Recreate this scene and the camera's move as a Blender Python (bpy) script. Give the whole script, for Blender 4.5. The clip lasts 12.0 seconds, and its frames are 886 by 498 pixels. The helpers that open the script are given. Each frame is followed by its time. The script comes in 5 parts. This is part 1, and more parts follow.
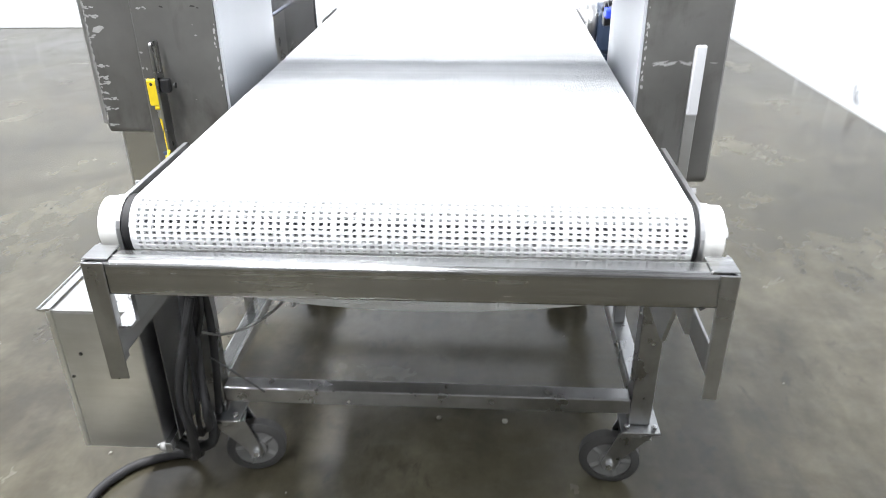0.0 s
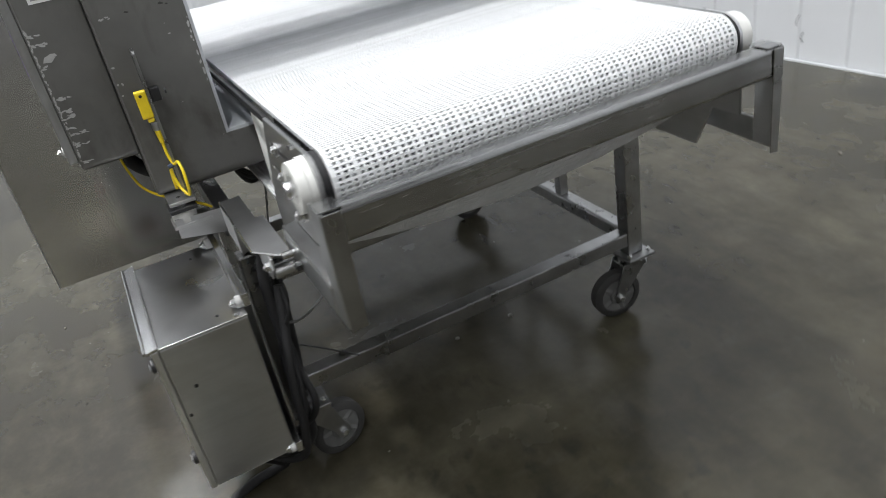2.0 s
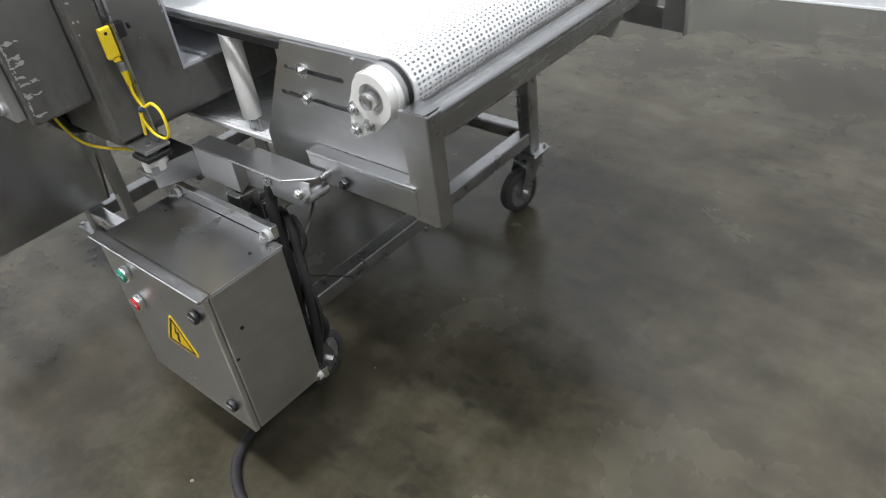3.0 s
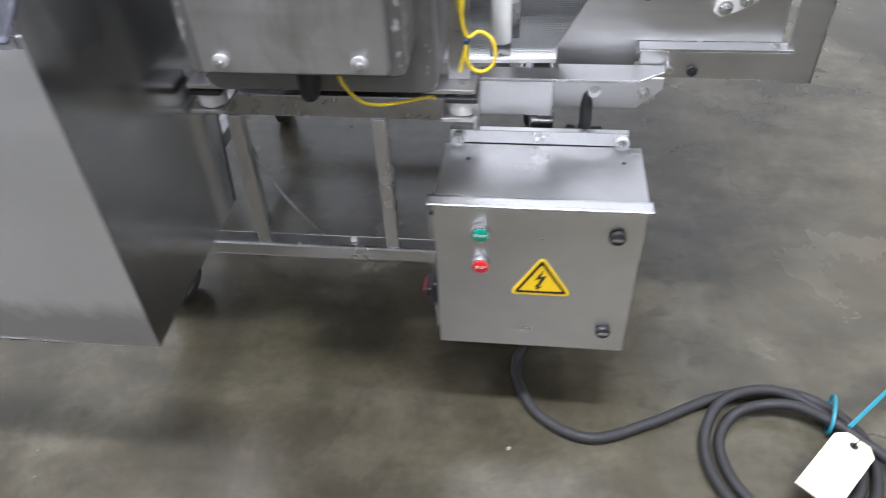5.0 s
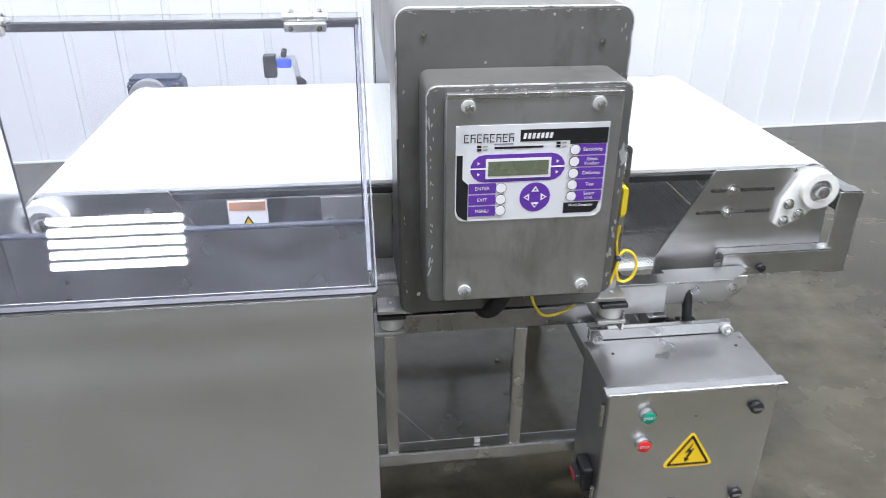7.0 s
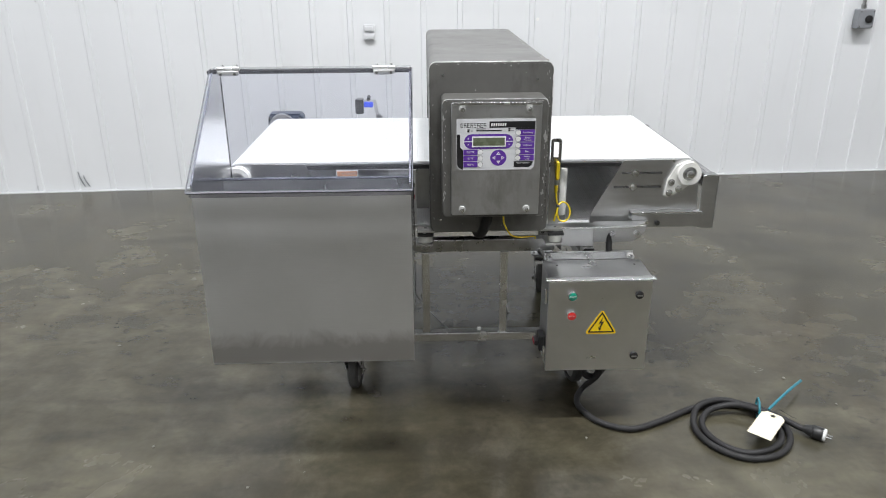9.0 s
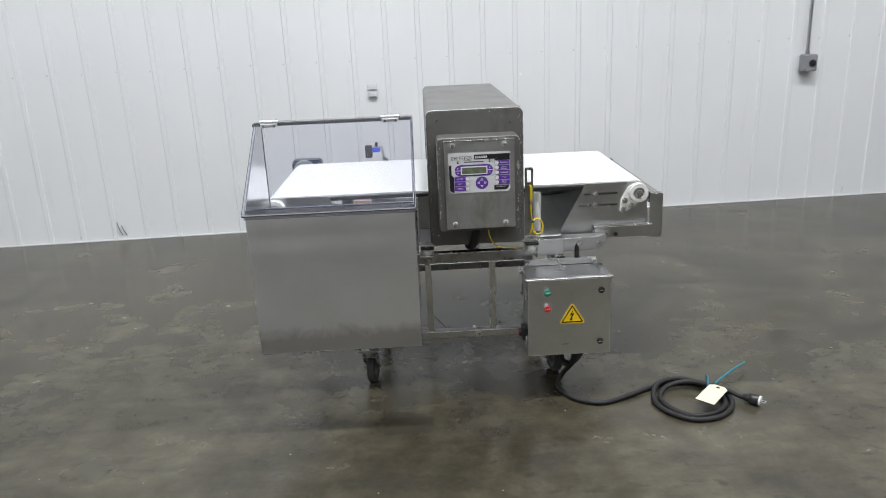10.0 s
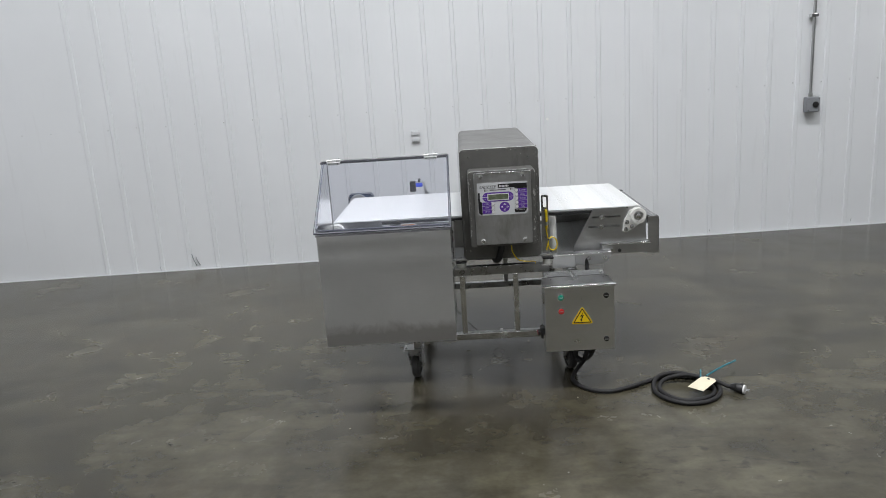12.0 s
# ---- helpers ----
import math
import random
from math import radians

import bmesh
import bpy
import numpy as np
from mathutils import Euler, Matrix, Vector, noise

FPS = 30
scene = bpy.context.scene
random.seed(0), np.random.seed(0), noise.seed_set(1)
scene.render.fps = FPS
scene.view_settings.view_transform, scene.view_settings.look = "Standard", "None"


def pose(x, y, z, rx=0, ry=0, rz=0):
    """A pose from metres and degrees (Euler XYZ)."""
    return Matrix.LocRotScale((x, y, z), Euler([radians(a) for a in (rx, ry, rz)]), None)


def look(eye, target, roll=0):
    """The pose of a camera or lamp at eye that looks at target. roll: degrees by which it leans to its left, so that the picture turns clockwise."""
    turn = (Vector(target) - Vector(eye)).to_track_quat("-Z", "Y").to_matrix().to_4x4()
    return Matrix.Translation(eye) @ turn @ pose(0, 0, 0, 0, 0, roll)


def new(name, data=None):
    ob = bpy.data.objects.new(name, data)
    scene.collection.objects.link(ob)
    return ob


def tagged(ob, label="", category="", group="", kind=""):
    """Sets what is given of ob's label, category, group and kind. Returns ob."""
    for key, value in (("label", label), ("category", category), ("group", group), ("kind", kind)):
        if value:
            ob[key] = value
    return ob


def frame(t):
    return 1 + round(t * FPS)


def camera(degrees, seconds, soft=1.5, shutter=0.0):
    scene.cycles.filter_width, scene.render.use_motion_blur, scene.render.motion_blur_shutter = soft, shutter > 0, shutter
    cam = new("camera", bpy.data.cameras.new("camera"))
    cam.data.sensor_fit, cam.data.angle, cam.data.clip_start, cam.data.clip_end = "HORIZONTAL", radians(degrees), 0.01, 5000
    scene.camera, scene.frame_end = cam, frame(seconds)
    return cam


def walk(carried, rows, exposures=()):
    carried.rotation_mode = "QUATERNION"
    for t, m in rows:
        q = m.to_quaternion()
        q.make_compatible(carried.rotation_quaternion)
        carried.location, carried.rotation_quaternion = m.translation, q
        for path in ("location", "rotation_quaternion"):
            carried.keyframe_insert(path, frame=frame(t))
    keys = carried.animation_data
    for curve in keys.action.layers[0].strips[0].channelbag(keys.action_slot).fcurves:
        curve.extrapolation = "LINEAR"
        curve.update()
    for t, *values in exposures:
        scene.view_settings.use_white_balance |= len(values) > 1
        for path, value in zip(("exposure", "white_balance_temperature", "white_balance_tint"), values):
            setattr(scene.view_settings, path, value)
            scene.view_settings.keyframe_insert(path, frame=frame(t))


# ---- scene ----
cam = camera(62.4, 12.0, soft=0.75, shutter=0.5)
# seconds, stops, kelvin, tint
EXPOSURES = [(0.0, -0.36, 6400, 11), (0.5, -0.98, 6400, 11), (1.0, -1.47, 6450, 10), (1.5, -1.52, 6450, 10), (2.0, -1.61, 6500, 10), (2.7, -1.46, 6480, 11), (4.3, -0.92, 6200, 12), (5.0, -0.76, 6100, 16), (5.5, -0.62, 6080, 17), (6.5, -0.80, 6050, 14), (7.2, -0.98, 6250, 12), (8.8, -1.38, 6550, 10), (9.5, -1.49, 6550, 10), (10.5, -1.75, 6500, 10), (12.0, -1.91, 6500, 10)]
PATH = [
    (0, (1.584, 0.073, 1.162), (-0.186, -0.038, 0.238), -0.53),
    (0.5, (1.615, -0.121, 1.090), (-0.240, 0.055, 0.363), 4.00),
    (1, (1.700, -0.288, 1.063), (-0.166, 0.165, 0.503), 2.49),
    (1.5, (1.695, -0.412, 1.088), (-0.060, 0.152, 0.313), -3.32),
    (2, (1.631, -0.594, 1.121), (0.020, 0.068, 0.138), -10.92),
    (2.5, (1.560, -0.850, 1.149), (0.148, 0.055, 0.059), -10.73),
    (2.7, (1.517, -0.919, 1.162), (0.217, 0.085, 0.021), -9.65),
    (4.3, (0.781, -1.411, 1.176), (0.335, 0.033, -0.134), -6.94),
    (4.5, (0.674, -1.427, 1.167), (0.284, 0.017, -0.161), -6.81),
    (5, (0.390, -1.508, 1.164), (0.176, -0.033, -0.170), -2.91),
    (5.5, (0.173, -1.585, 1.219), (0.070, 0.014, 0.022), -3.66),
    (6, (0.021, -1.517, 1.227), (0.032, 0.164, 0.143), -3.65),
    (6.5, (-0.090, -1.503, 1.248), (0.027, 0.225, 0.246), -2.07),
    (7, (-0.154, -1.630, 1.283), (0.071, 0.139, 0.378), 0.44),
    (7.2, (-0.157, -1.689, 1.295), (0.075, 0.083, 0.397), -0.25),
    (8.8, (-0.121, -2.522, 1.378), (-0.054, -0.673, 0.620), 0.11),
    (9, (-0.106, -2.643, 1.375), (-0.059, -0.781, 0.648), -0.40),
    (9.5, (-0.083, -2.933, 1.408), (-0.055, -1.044, 0.753), -1.57),
    (10, (-0.105, -3.197, 1.419), (-0.063, -1.287, 0.828), -2.53),
    (10.5, (-0.063, -3.412, 1.434), (-0.005, -1.492, 0.880), -2.82),
    (11, (-0.002, -3.636, 1.440), (-0.018, -1.708, 0.908), -2.66),
    (11.5, (-0.039, -3.760, 1.464), (-0.093, -1.821, 0.975), -3.39),
    (12, (-0.074, -3.805, 1.455), (-0.141, -1.861, 0.988), -3.71),
]
walk(cam, [(t, look(eye, target, roll)) for t, eye, target, roll in PATH], EXPOSURES)

# ---- world and light ----
world = bpy.data.worlds.new("dim_surround")
scene.world = world
world.use_nodes = True
world.node_tree.nodes["Background"].inputs[0].default_value = (0.75, 0.85, 1.0, 1)
world.node_tree.nodes["Background"].inputs[1].default_value = 0.02

WALL_TURN = math.atan(0.0467)
WALL_FRAME = Matrix.Translation((0, 2.132, 0)) @ Matrix.Rotation(WALL_TURN, 4, "Z")
ROOM_LEFT, ROOM_RIGHT, ROOM_FRONT, ROOM_HIGH = -4.81, 8.6, -12.4, 7.2
LAMP_HIGH = 6.5
LAMP_POWER = 455.0
LAMP_SHARE = (1.35, 2.05, 0.9, 0.8, 0.42, 0.46, 0.38, 0.26, 0.18, 0.20, 0.18, 0.14)  # shares tuned to balance light on machine, floor and walls
# first lamp is reflected in the hood's lid; the others are added, unseen
LAMP_SPOTS = [(-2.23 + 2.9 * i, -1.70 - 4.1 * j) for j in range(3) for i in range(4)]


def area_lamp(x, y, z, sx, sy, watts):
    lamp = bpy.data.lights.new("tube_light", "AREA")
    lamp.shape, lamp.size, lamp.size_y, lamp.energy = "RECTANGLE", sx, sy, watts
    lamp.color = (0.972, 0.985, 1.0)
    ob = new("tube_light", lamp)
    ob.location = (x, y, z)
    return ob


for n, (lx, ly) in enumerate(LAMP_SPOTS):
    if n == 0:
        for k in range(5):
            area_lamp(lx, ly - 0.196 + 0.098 * k, LAMP_HIGH, 1.12, 0.066, LAMP_POWER * LAMP_SHARE[0] / 5)
    else:
        area_lamp(lx, ly, LAMP_HIGH, 1.12, 0.42, LAMP_POWER * LAMP_SHARE[n])


# ---- materials ----
def shader(name):
    m = bpy.data.materials.new(name)
    m.use_nodes = True
    return m, m.node_tree.nodes, m.node_tree.links, m.node_tree.nodes["Principled BSDF"]


def coords(nodes, links, scale=(1, 1, 1), turn=(0, 0, 0)):
    tc, mp = nodes.new("ShaderNodeTexCoord"), nodes.new("ShaderNodeMapping")
    mp.inputs["Scale"].default_value = scale
    mp.inputs["Rotation"].default_value = turn
    links.new(tc.outputs["Object"], mp.inputs["Vector"])
    return mp.outputs["Vector"]


def noise_of(nodes, links, vector, scale, detail=4.0, rough=0.55, warp=0.0):
    n = nodes.new("ShaderNodeTexNoise")
    n.inputs["Scale"].default_value, n.inputs["Detail"].default_value = scale, detail
    n.inputs["Roughness"].default_value, n.inputs["Distortion"].default_value = rough, warp
    links.new(vector, n.inputs["Vector"])
    return n.outputs["Fac"]


def ramp_of(nodes, links, fac, stops):
    r = nodes.new("ShaderNodeValToRGB")
    el = r.color_ramp.elements
    while len(el) < len(stops):
        el.new(0.5)
    for e, (at, c) in zip(el, stops):
        e.position = at
        e.color = (c, c, c, 1) if isinstance(c, (int, float)) else (*c, 1)
    links.new(fac, r.inputs["Fac"])
    return r.outputs["Color"]


def blend(nodes, links, fac, a, b, mode="MIX"):
    m = nodes.new("ShaderNodeMix")
    m.data_type, m.blend_type = "RGBA", mode
    for socket, value in ((m.inputs[0], fac), (m.inputs[6], a), (m.inputs[7], b)):
        if isinstance(value, (int, float)):
            socket.default_value = value
        elif isinstance(value, tuple):
            socket.default_value = (*value, 1)
        else:
            links.new(value, socket)
    return m.outputs[2]


def bump_of(nodes, links, height, strength, distance, bsdf):
    b = nodes.new("ShaderNodeBump")
    b.inputs["Strength"].default_value, b.inputs["Distance"].default_value = strength, distance
    links.new(height, b.inputs["Height"])
    links.new(b.outputs["Normal"], bsdf.inputs["Normal"])


def steel(name, base=0.52, rough=(0.22, 0.42), grain=(8, 8, 900), tint=(0.992, 1.0, 1.006), smudge=0.75, bump=0.04, lines=0.94):
    m, n, l, p = shader(name)
    fine = noise_of(n, l, coords(n, l, grain), 1.0, 3.0)
    wide = noise_of(n, l, coords(n, l), 5.0, 5.0, 0.6, 0.6)
    tone = ramp_of(n, l, wide, [(0.3, tuple(base * smudge * t for t in tint)), (0.68, tuple(base * t for t in tint))])
    streak = ramp_of(n, l, fine, [(0.3, lines), (0.7, 1.0)])
    l.new(blend(n, l, 1.0, tone, streak, "MULTIPLY"), p.inputs["Base Color"])
    both = blend(n, l, 0.45, fine, wide)
    l.new(ramp_of(n, l, both, [(0.3, rough[0]), (0.7, rough[1])]), p.inputs["Roughness"])
    p.inputs["Metallic"].default_value = 1.0
    bump_of(n, l, fine, bump, 0.0003, p)
    return m


def paint(name, colour, rough=0.45, vary=0.82, scale=9.0, bump=0.05, metal=0.0):
    m, n, l, p = shader(name)
    wide = noise_of(n, l, coords(n, l), scale, 6.0, 0.62)
    fine = noise_of(n, l, coords(n, l), scale * 22, 2.0)
    l.new(ramp_of(n, l, wide, [(0.32, tuple(c * vary for c in colour)), (0.66, colour)]), p.inputs["Base Color"])
    l.new(ramp_of(n, l, wide, [(0.3, rough * 0.85), (0.7, min(1.0, rough * 1.2))]), p.inputs["Roughness"])
    p.inputs["Metallic"].default_value = metal
    bump_of(n, l, fine, bump, 0.0005, p)
    return m


def patina(m, colour, scale, reach, strength):
    """Lays uneven dark handling grime over a finished material."""
    n, l = m.node_tree.nodes, m.node_tree.links
    p = n["Principled BSDF"]
    cloud = noise_of(n, l, coords(n, l), scale, 7.0, 0.66, 0.9)
    streak = noise_of(n, l, coords(n, l, (3.0, 3.0, 0.8)), scale * 2.2, 5.0, 0.6, 0.3)
    fac = blend(n, l, 0.4, cloud, streak)
    clean = p.inputs["Base Color"].links[0].from_socket
    l.new(blend(n, l, ramp_of(n, l, fac, [(reach, 0.0), (reach + 0.16, strength)]), clean, colour), p.inputs["Base Color"])
    return m


def concrete():
    m, n, l, p = shader("polished_concrete")
    v = coords(n, l)
    big = noise_of(n, l, v, 0.55, 6.0, 0.6, 0.8)
    mid = noise_of(n, l, v, 2.6, 6.0, 0.58, 0.3)
    streaks = noise_of(n, l, coords(n, l, (1.0, 3.2, 1.0), (0, 0, 0.15)), 1.6, 5.0, 0.60, 0.3)
    fine = noise_of(n, l, v, 55.0, 3.0)
    tone = ramp_of(n, l, mid, [(0.28, (0.036, 0.033, 0.023)), (0.5, (0.066, 0.062, 0.046)), (0.74, (0.108, 0.103, 0.081))])
    wash = ramp_of(n, l, big, [(0.33, (0.77, 0.76, 0.72)), (0.62, (1.46, 1.46, 1.43))])
    tone = blend(n, l, 1.0, tone, wash, "MULTIPLY")
    dirt = ramp_of(n, l, streaks, [(0.50, 0.0), (0.76, 0.6)])
    tone = blend(n, l, dirt, tone, (0.028, 0.027, 0.025))
    rust = noise_of(n, l, v, 1.15, 5.0, 0.6, 0.5)
    tone = blend(n, l, ramp_of(n, l, rust, [(0.52, 0.0), (0.78, 0.40)]), tone, (0.075, 0.056, 0.036))
    scuffs = noise_of(n, l, coords(n, l, (5.0, 2.0, 1.0), (0, 0, 0.7)), 3.4, 4.0, 0.55, 0.3)
    tone = blend(n, l, ramp_of(n, l, scuffs, [(0.52, 0.0), (0.80, 0.22)]), tone, (0.12, 0.118, 0.105))
    blot = noise_of(n, l, v, 7.5, 5.0, 0.58, 0.4)
    tone = blend(n, l, 1.0, tone, ramp_of(n, l, blot, [(0.30, 0.74), (0.55, 1.0), (0.74, 1.16)]), "MULTIPLY")
    smear = noise_of(n, l, coords(n, l, (1.0, 2.6, 1.0), (0, 0, -0.2)), 5.5, 4.0, 0.5, 0.2)
    tone = blend(n, l, 1.0, tone, ramp_of(n, l, smear, [(0.30, 0.80), (0.52, 1.0), (0.72, 1.14)]), "MULTIPLY")
    spots = noise_of(n, l, coords(n, l, (1.0, 1.7, 1.0), (0, 0, 0.4)), 13.0, 4.0, 0.55, 0.4)
    zones = noise_of(n, l, v, 1.9, 3.0, 0.5)
    stain = blend(n, l, 1.0, ramp_of(n, l, spots, [(0.55, 0.0), (0.68, 0.62)]), ramp_of(n, l, zones, [(0.42, 0.0), (0.60, 1.0)]), "MULTIPLY")
    tone = blend(n, l, stain, tone, (0.027, 0.026, 0.024))
    tone = blend(n, l, 1.0, tone, (0.81, 0.79, 0.735), "MULTIPLY")
    # brown stain before the machine, with the machine's shade painted into it
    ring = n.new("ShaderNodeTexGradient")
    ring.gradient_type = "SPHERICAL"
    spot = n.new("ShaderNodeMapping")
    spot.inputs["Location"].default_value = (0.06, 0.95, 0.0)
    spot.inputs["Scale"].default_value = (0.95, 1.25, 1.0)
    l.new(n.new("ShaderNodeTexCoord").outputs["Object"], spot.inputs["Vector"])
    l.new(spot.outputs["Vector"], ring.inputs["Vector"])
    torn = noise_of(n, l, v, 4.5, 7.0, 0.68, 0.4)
    stain_and_shade = blend(n, l, 1.0, ramp_of(n, l, ring.outputs["Fac"], [(0.05, 0.0), (0.55, 0.75)]), ramp_of(n, l, torn, [(0.34, 0.15), (0.58, 1.0)]), "MULTIPLY")
    tone = blend(n, l, stain_and_shade, tone, (0.026, 0.022, 0.015))
    grit = ramp_of(n, l, fine, [(0.3, 0.93), (0.7, 1.05)])
    l.new(blend(n, l, 1.0, tone, grit, "MULTIPLY"), p.inputs["Base Color"])
    l.new(ramp_of(n, l, mid, [(0.3, 0.14), (0.7, 0.30)]), p.inputs["Roughness"])
    p.inputs["Specular IOR Level"].default_value = 0.42
    bump_of(n, l, blend(n, l, 0.15, mid, fine), 0.05, 0.003, p)
    return m


def wall_paint():
    m, n, l, p = shader("white_wall_panel")
    v = coords(n, l)
    wide = noise_of(n, l, v, 0.8, 5.0)
    drip = noise_of(n, l, coords(n, l, (9.0, 9.0, 0.7)), 2.2, 5.0, 0.65, 0.4)
    tone = ramp_of(n, l, wide, [(0.3, (0.70, 0.715, 0.735)), (0.7, (0.76, 0.775, 0.795))])
    tone = blend(n, l, ramp_of(n, l, drip, [(0.60, 0.0), (0.78, 0.30)]), tone, (0.60, 0.605, 0.61))
    l.new(tone, p.inputs["Base Color"])
    p.inputs["Roughness"].default_value = 0.42
    bump_of(n, l, noise_of(n, l, coords(n, l, (1.0, 1.0, 0.4)), 3.0, 3.0), 0.25, 0.006, p)
    return m


def clear(name, tint, rough=0.004, film=0.0):
    m, n, l, p = shader(name)
    p.inputs["Base Color"].default_value = (*tint, 1)
    p.inputs["Transmission Weight"].default_value = 1.0
    p.inputs["IOR"].default_value = 1.49
    haze = noise_of(n, l, coords(n, l), 7.0, 6.0, 0.7)
    l.new(ramp_of(n, l, haze, [(0.45, rough * 0.5), (0.8, rough * 2.5)]), p.inputs["Roughness"])
    if film:
        # a thin uneven film of dust and wiping marks
        wipe = noise_of(n, l, coords(n, l, (1.0, 1.0, 3.0), (0.3, 0.9, 0.0)), 6.0, 7.0, 0.7, 1.2)
        dust, mix = n.new("ShaderNodeBsdfDiffuse"), n.new("ShaderNodeMixShader")
        dust.inputs["Color"].default_value = (0.62, 0.65, 0.76, 1)
        l.new(ramp_of(n, l, wipe, [(0.36, film * 0.35), (0.72, film * 1.6)]), mix.inputs[0])
        l.new(p.outputs[0], mix.inputs[1])
        l.new(dust.outputs[0], mix.inputs[2])
        l.new(mix.outputs[0], n["Material Output"].inputs["Surface"])
    return m


STEEL = steel("brushed_stainless", 0.60, (0.26, 0.42))
STEEL_PANEL = steel("satin_stainless_sheet", 0.62, (0.30, 0.42), (10, 10, 60), smudge=0.80, bump=0.0, lines=0.90)
STEEL_TOP = steel("scuffed_stainless_lid", 0.64, (0.25, 0.33), (7, 7, 7), smudge=0.84, bump=0.0, lines=0.93)
FRONT_PANEL = steel("satin_stainless_front", 0.74, (0.44, 0.52), (10, 10, 1100), smudge=0.92, bump=0.003)
# lower edge darkened: the floor's dark reflection painted into the sheet colour
_n, _l = FRONT_PANEL.node_tree.nodes, FRONT_PANEL.node_tree.links
_p = _n["Principled BSDF"]
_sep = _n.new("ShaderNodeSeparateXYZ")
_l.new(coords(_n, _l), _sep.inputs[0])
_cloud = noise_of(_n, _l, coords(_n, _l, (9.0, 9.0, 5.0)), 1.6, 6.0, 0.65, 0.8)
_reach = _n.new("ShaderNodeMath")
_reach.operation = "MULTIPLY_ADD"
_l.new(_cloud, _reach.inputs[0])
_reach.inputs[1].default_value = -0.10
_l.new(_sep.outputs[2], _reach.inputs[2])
_low_reflection = ramp_of(_n, _l, _reach.outputs[0], [(0.0, 0.55), (0.045, 0.0)])
_sheet_tone = _p.inputs["Base Color"].links[0].from_socket
_l.new(blend(_n, _l, _low_reflection, _sheet_tone, (0.24, 0.22, 0.215)), _p.inputs["Base Color"])
SATIN_APRON = steel("bead_blasted_stainless", 0.68, (0.42, 0.52), (40, 40, 40), smudge=0.94, bump=0.02)
STEEL_TUBE = patina(steel("mill_stainless_tube", 0.48, (0.22, 0.38), (22, 22, 22), smudge=0.72, bump=0.01, lines=0.80), (0.27, 0.26, 0.245), 6.0, 0.52, 0.55)
STEEL_BRIGHT = steel("bright_stainless", 0.76, (0.18, 0.30), (14, 14, 14), smudge=0.86, bump=0.01)
DETECTOR_GREY = patina(paint("scuffed_grey_enamel", (0.142, 0.140, 0.132), 0.36, 0.78, 7.0, 0.04, 0.2), (0.062, 0.059, 0.052), 5.0, 0.50, 0.75)
LID_GREY = patina(steel("dull_grey_stainless", 0.58, (0.38, 0.48), (10, 10, 60), smudge=0.8, bump=0.003), (0.30, 0.29, 0.26), 6.0, 0.50, 0.7)
LINER = paint("pale_grey_liner", (0.50, 0.52, 0.55), 0.3, 0.9, 4.0)
WORN, _n, _l, _p = shader("worn_metal_edge")
_l.new(ramp_of(_n, _l, noise_of(_n, _l, coords(_n, _l), 42.0, 4.0, 0.6), [(0.36, 0.22), (0.52, 0.70)]), _p.inputs["Base Color"])
_p.inputs["Metallic"].default_value, _p.inputs["Roughness"].default_value = 0.7, 0.4
CRUMB = paint("grey_crumbs", (0.24, 0.23, 0.20), 0.8, 0.6, 60.0)
FILLER = paint("white_filler", (0.86, 0.86, 0.85), 0.6, 0.95, 40.0)
TAPE_BROWN = paint("brown_tape", (0.20, 0.17, 0.125), 0.4, 0.6, 60.0)
SCUFF = paint("dark_scuff", (0.035, 0.033, 0.030), 0.5, 0.8, 60.0)
CHIP = paint("bare_metal_chip", (0.42, 0.42, 0.41), 0.45, 0.8, 60.0)
BELT = paint("white_belt_plastic", (0.80, 0.81, 0.82), 0.42, 0.95, 30.0, 0.03)
_n, _l, _p = BELT.node_tree.nodes, BELT.node_tree.links, BELT.node_tree.nodes["Principled BSDF"]
_row = ramp_of(_n, _l, _n.new("ShaderNodeObjectInfo").outputs["Random"], [(0.0, (0.93, 0.93, 0.92)), (0.35, (0.98, 0.98, 0.98)), (1.0, (1.0, 1.0, 1.0))])
_l.new(blend(_n, _l, 1.0, _p.inputs["Base Color"].links[0].from_socket, _row, "MULTIPLY"), _p.inputs["Base Color"])
UHMW = paint("white_bearing_plastic", (0.78, 0.78, 0.75), 0.42, 0.88, 22.0)
BLACK_RUBBER = paint("black_rubber", (0.015, 0.015, 0.016), 0.6, 0.7, 30.0)
BLACK_PLASTIC = paint("black_plastic", (0.018, 0.018, 0.019), 0.38, 0.8, 30.0)
CORD_GREY = paint("charcoal_cord_jacket", (0.014, 0.0135, 0.0145), 0.66, 0.8, 40.0)
WHEEL_GREY = paint("grey_wheel_centre", (0.16, 0.16, 0.155), 0.5, 0.75, 40.0)
TYRE = paint("dark_rubber_tread", (0.05, 0.049, 0.047), 0.65, 0.7, 40.0)
MOTOR_BLUE = paint("dark_blue_enamel", (0.028, 0.045, 0.085), 0.35, 0.8, 20.0)
BRIGHT_BLUE = paint("bright_blue_film", (0.05, 0.10, 0.75), 0.4, 0.9, 20.0)
YELLOW = paint("yellow_cable_jacket", (0.83, 0.62, 0.02), 0.4, 0.9, 50.0)
SIGN_YELLOW = paint("yellow_sign_film", (0.90, 0.60, 0.01), 0.4, 0.95, 30.0)
INK = paint("black_ink", (0.012, 0.012, 0.014), 0.4, 0.9, 30.0)
PURPLE = paint("purple_ink", (0.115, 0.035, 0.33), 0.38, 0.92, 30.0)
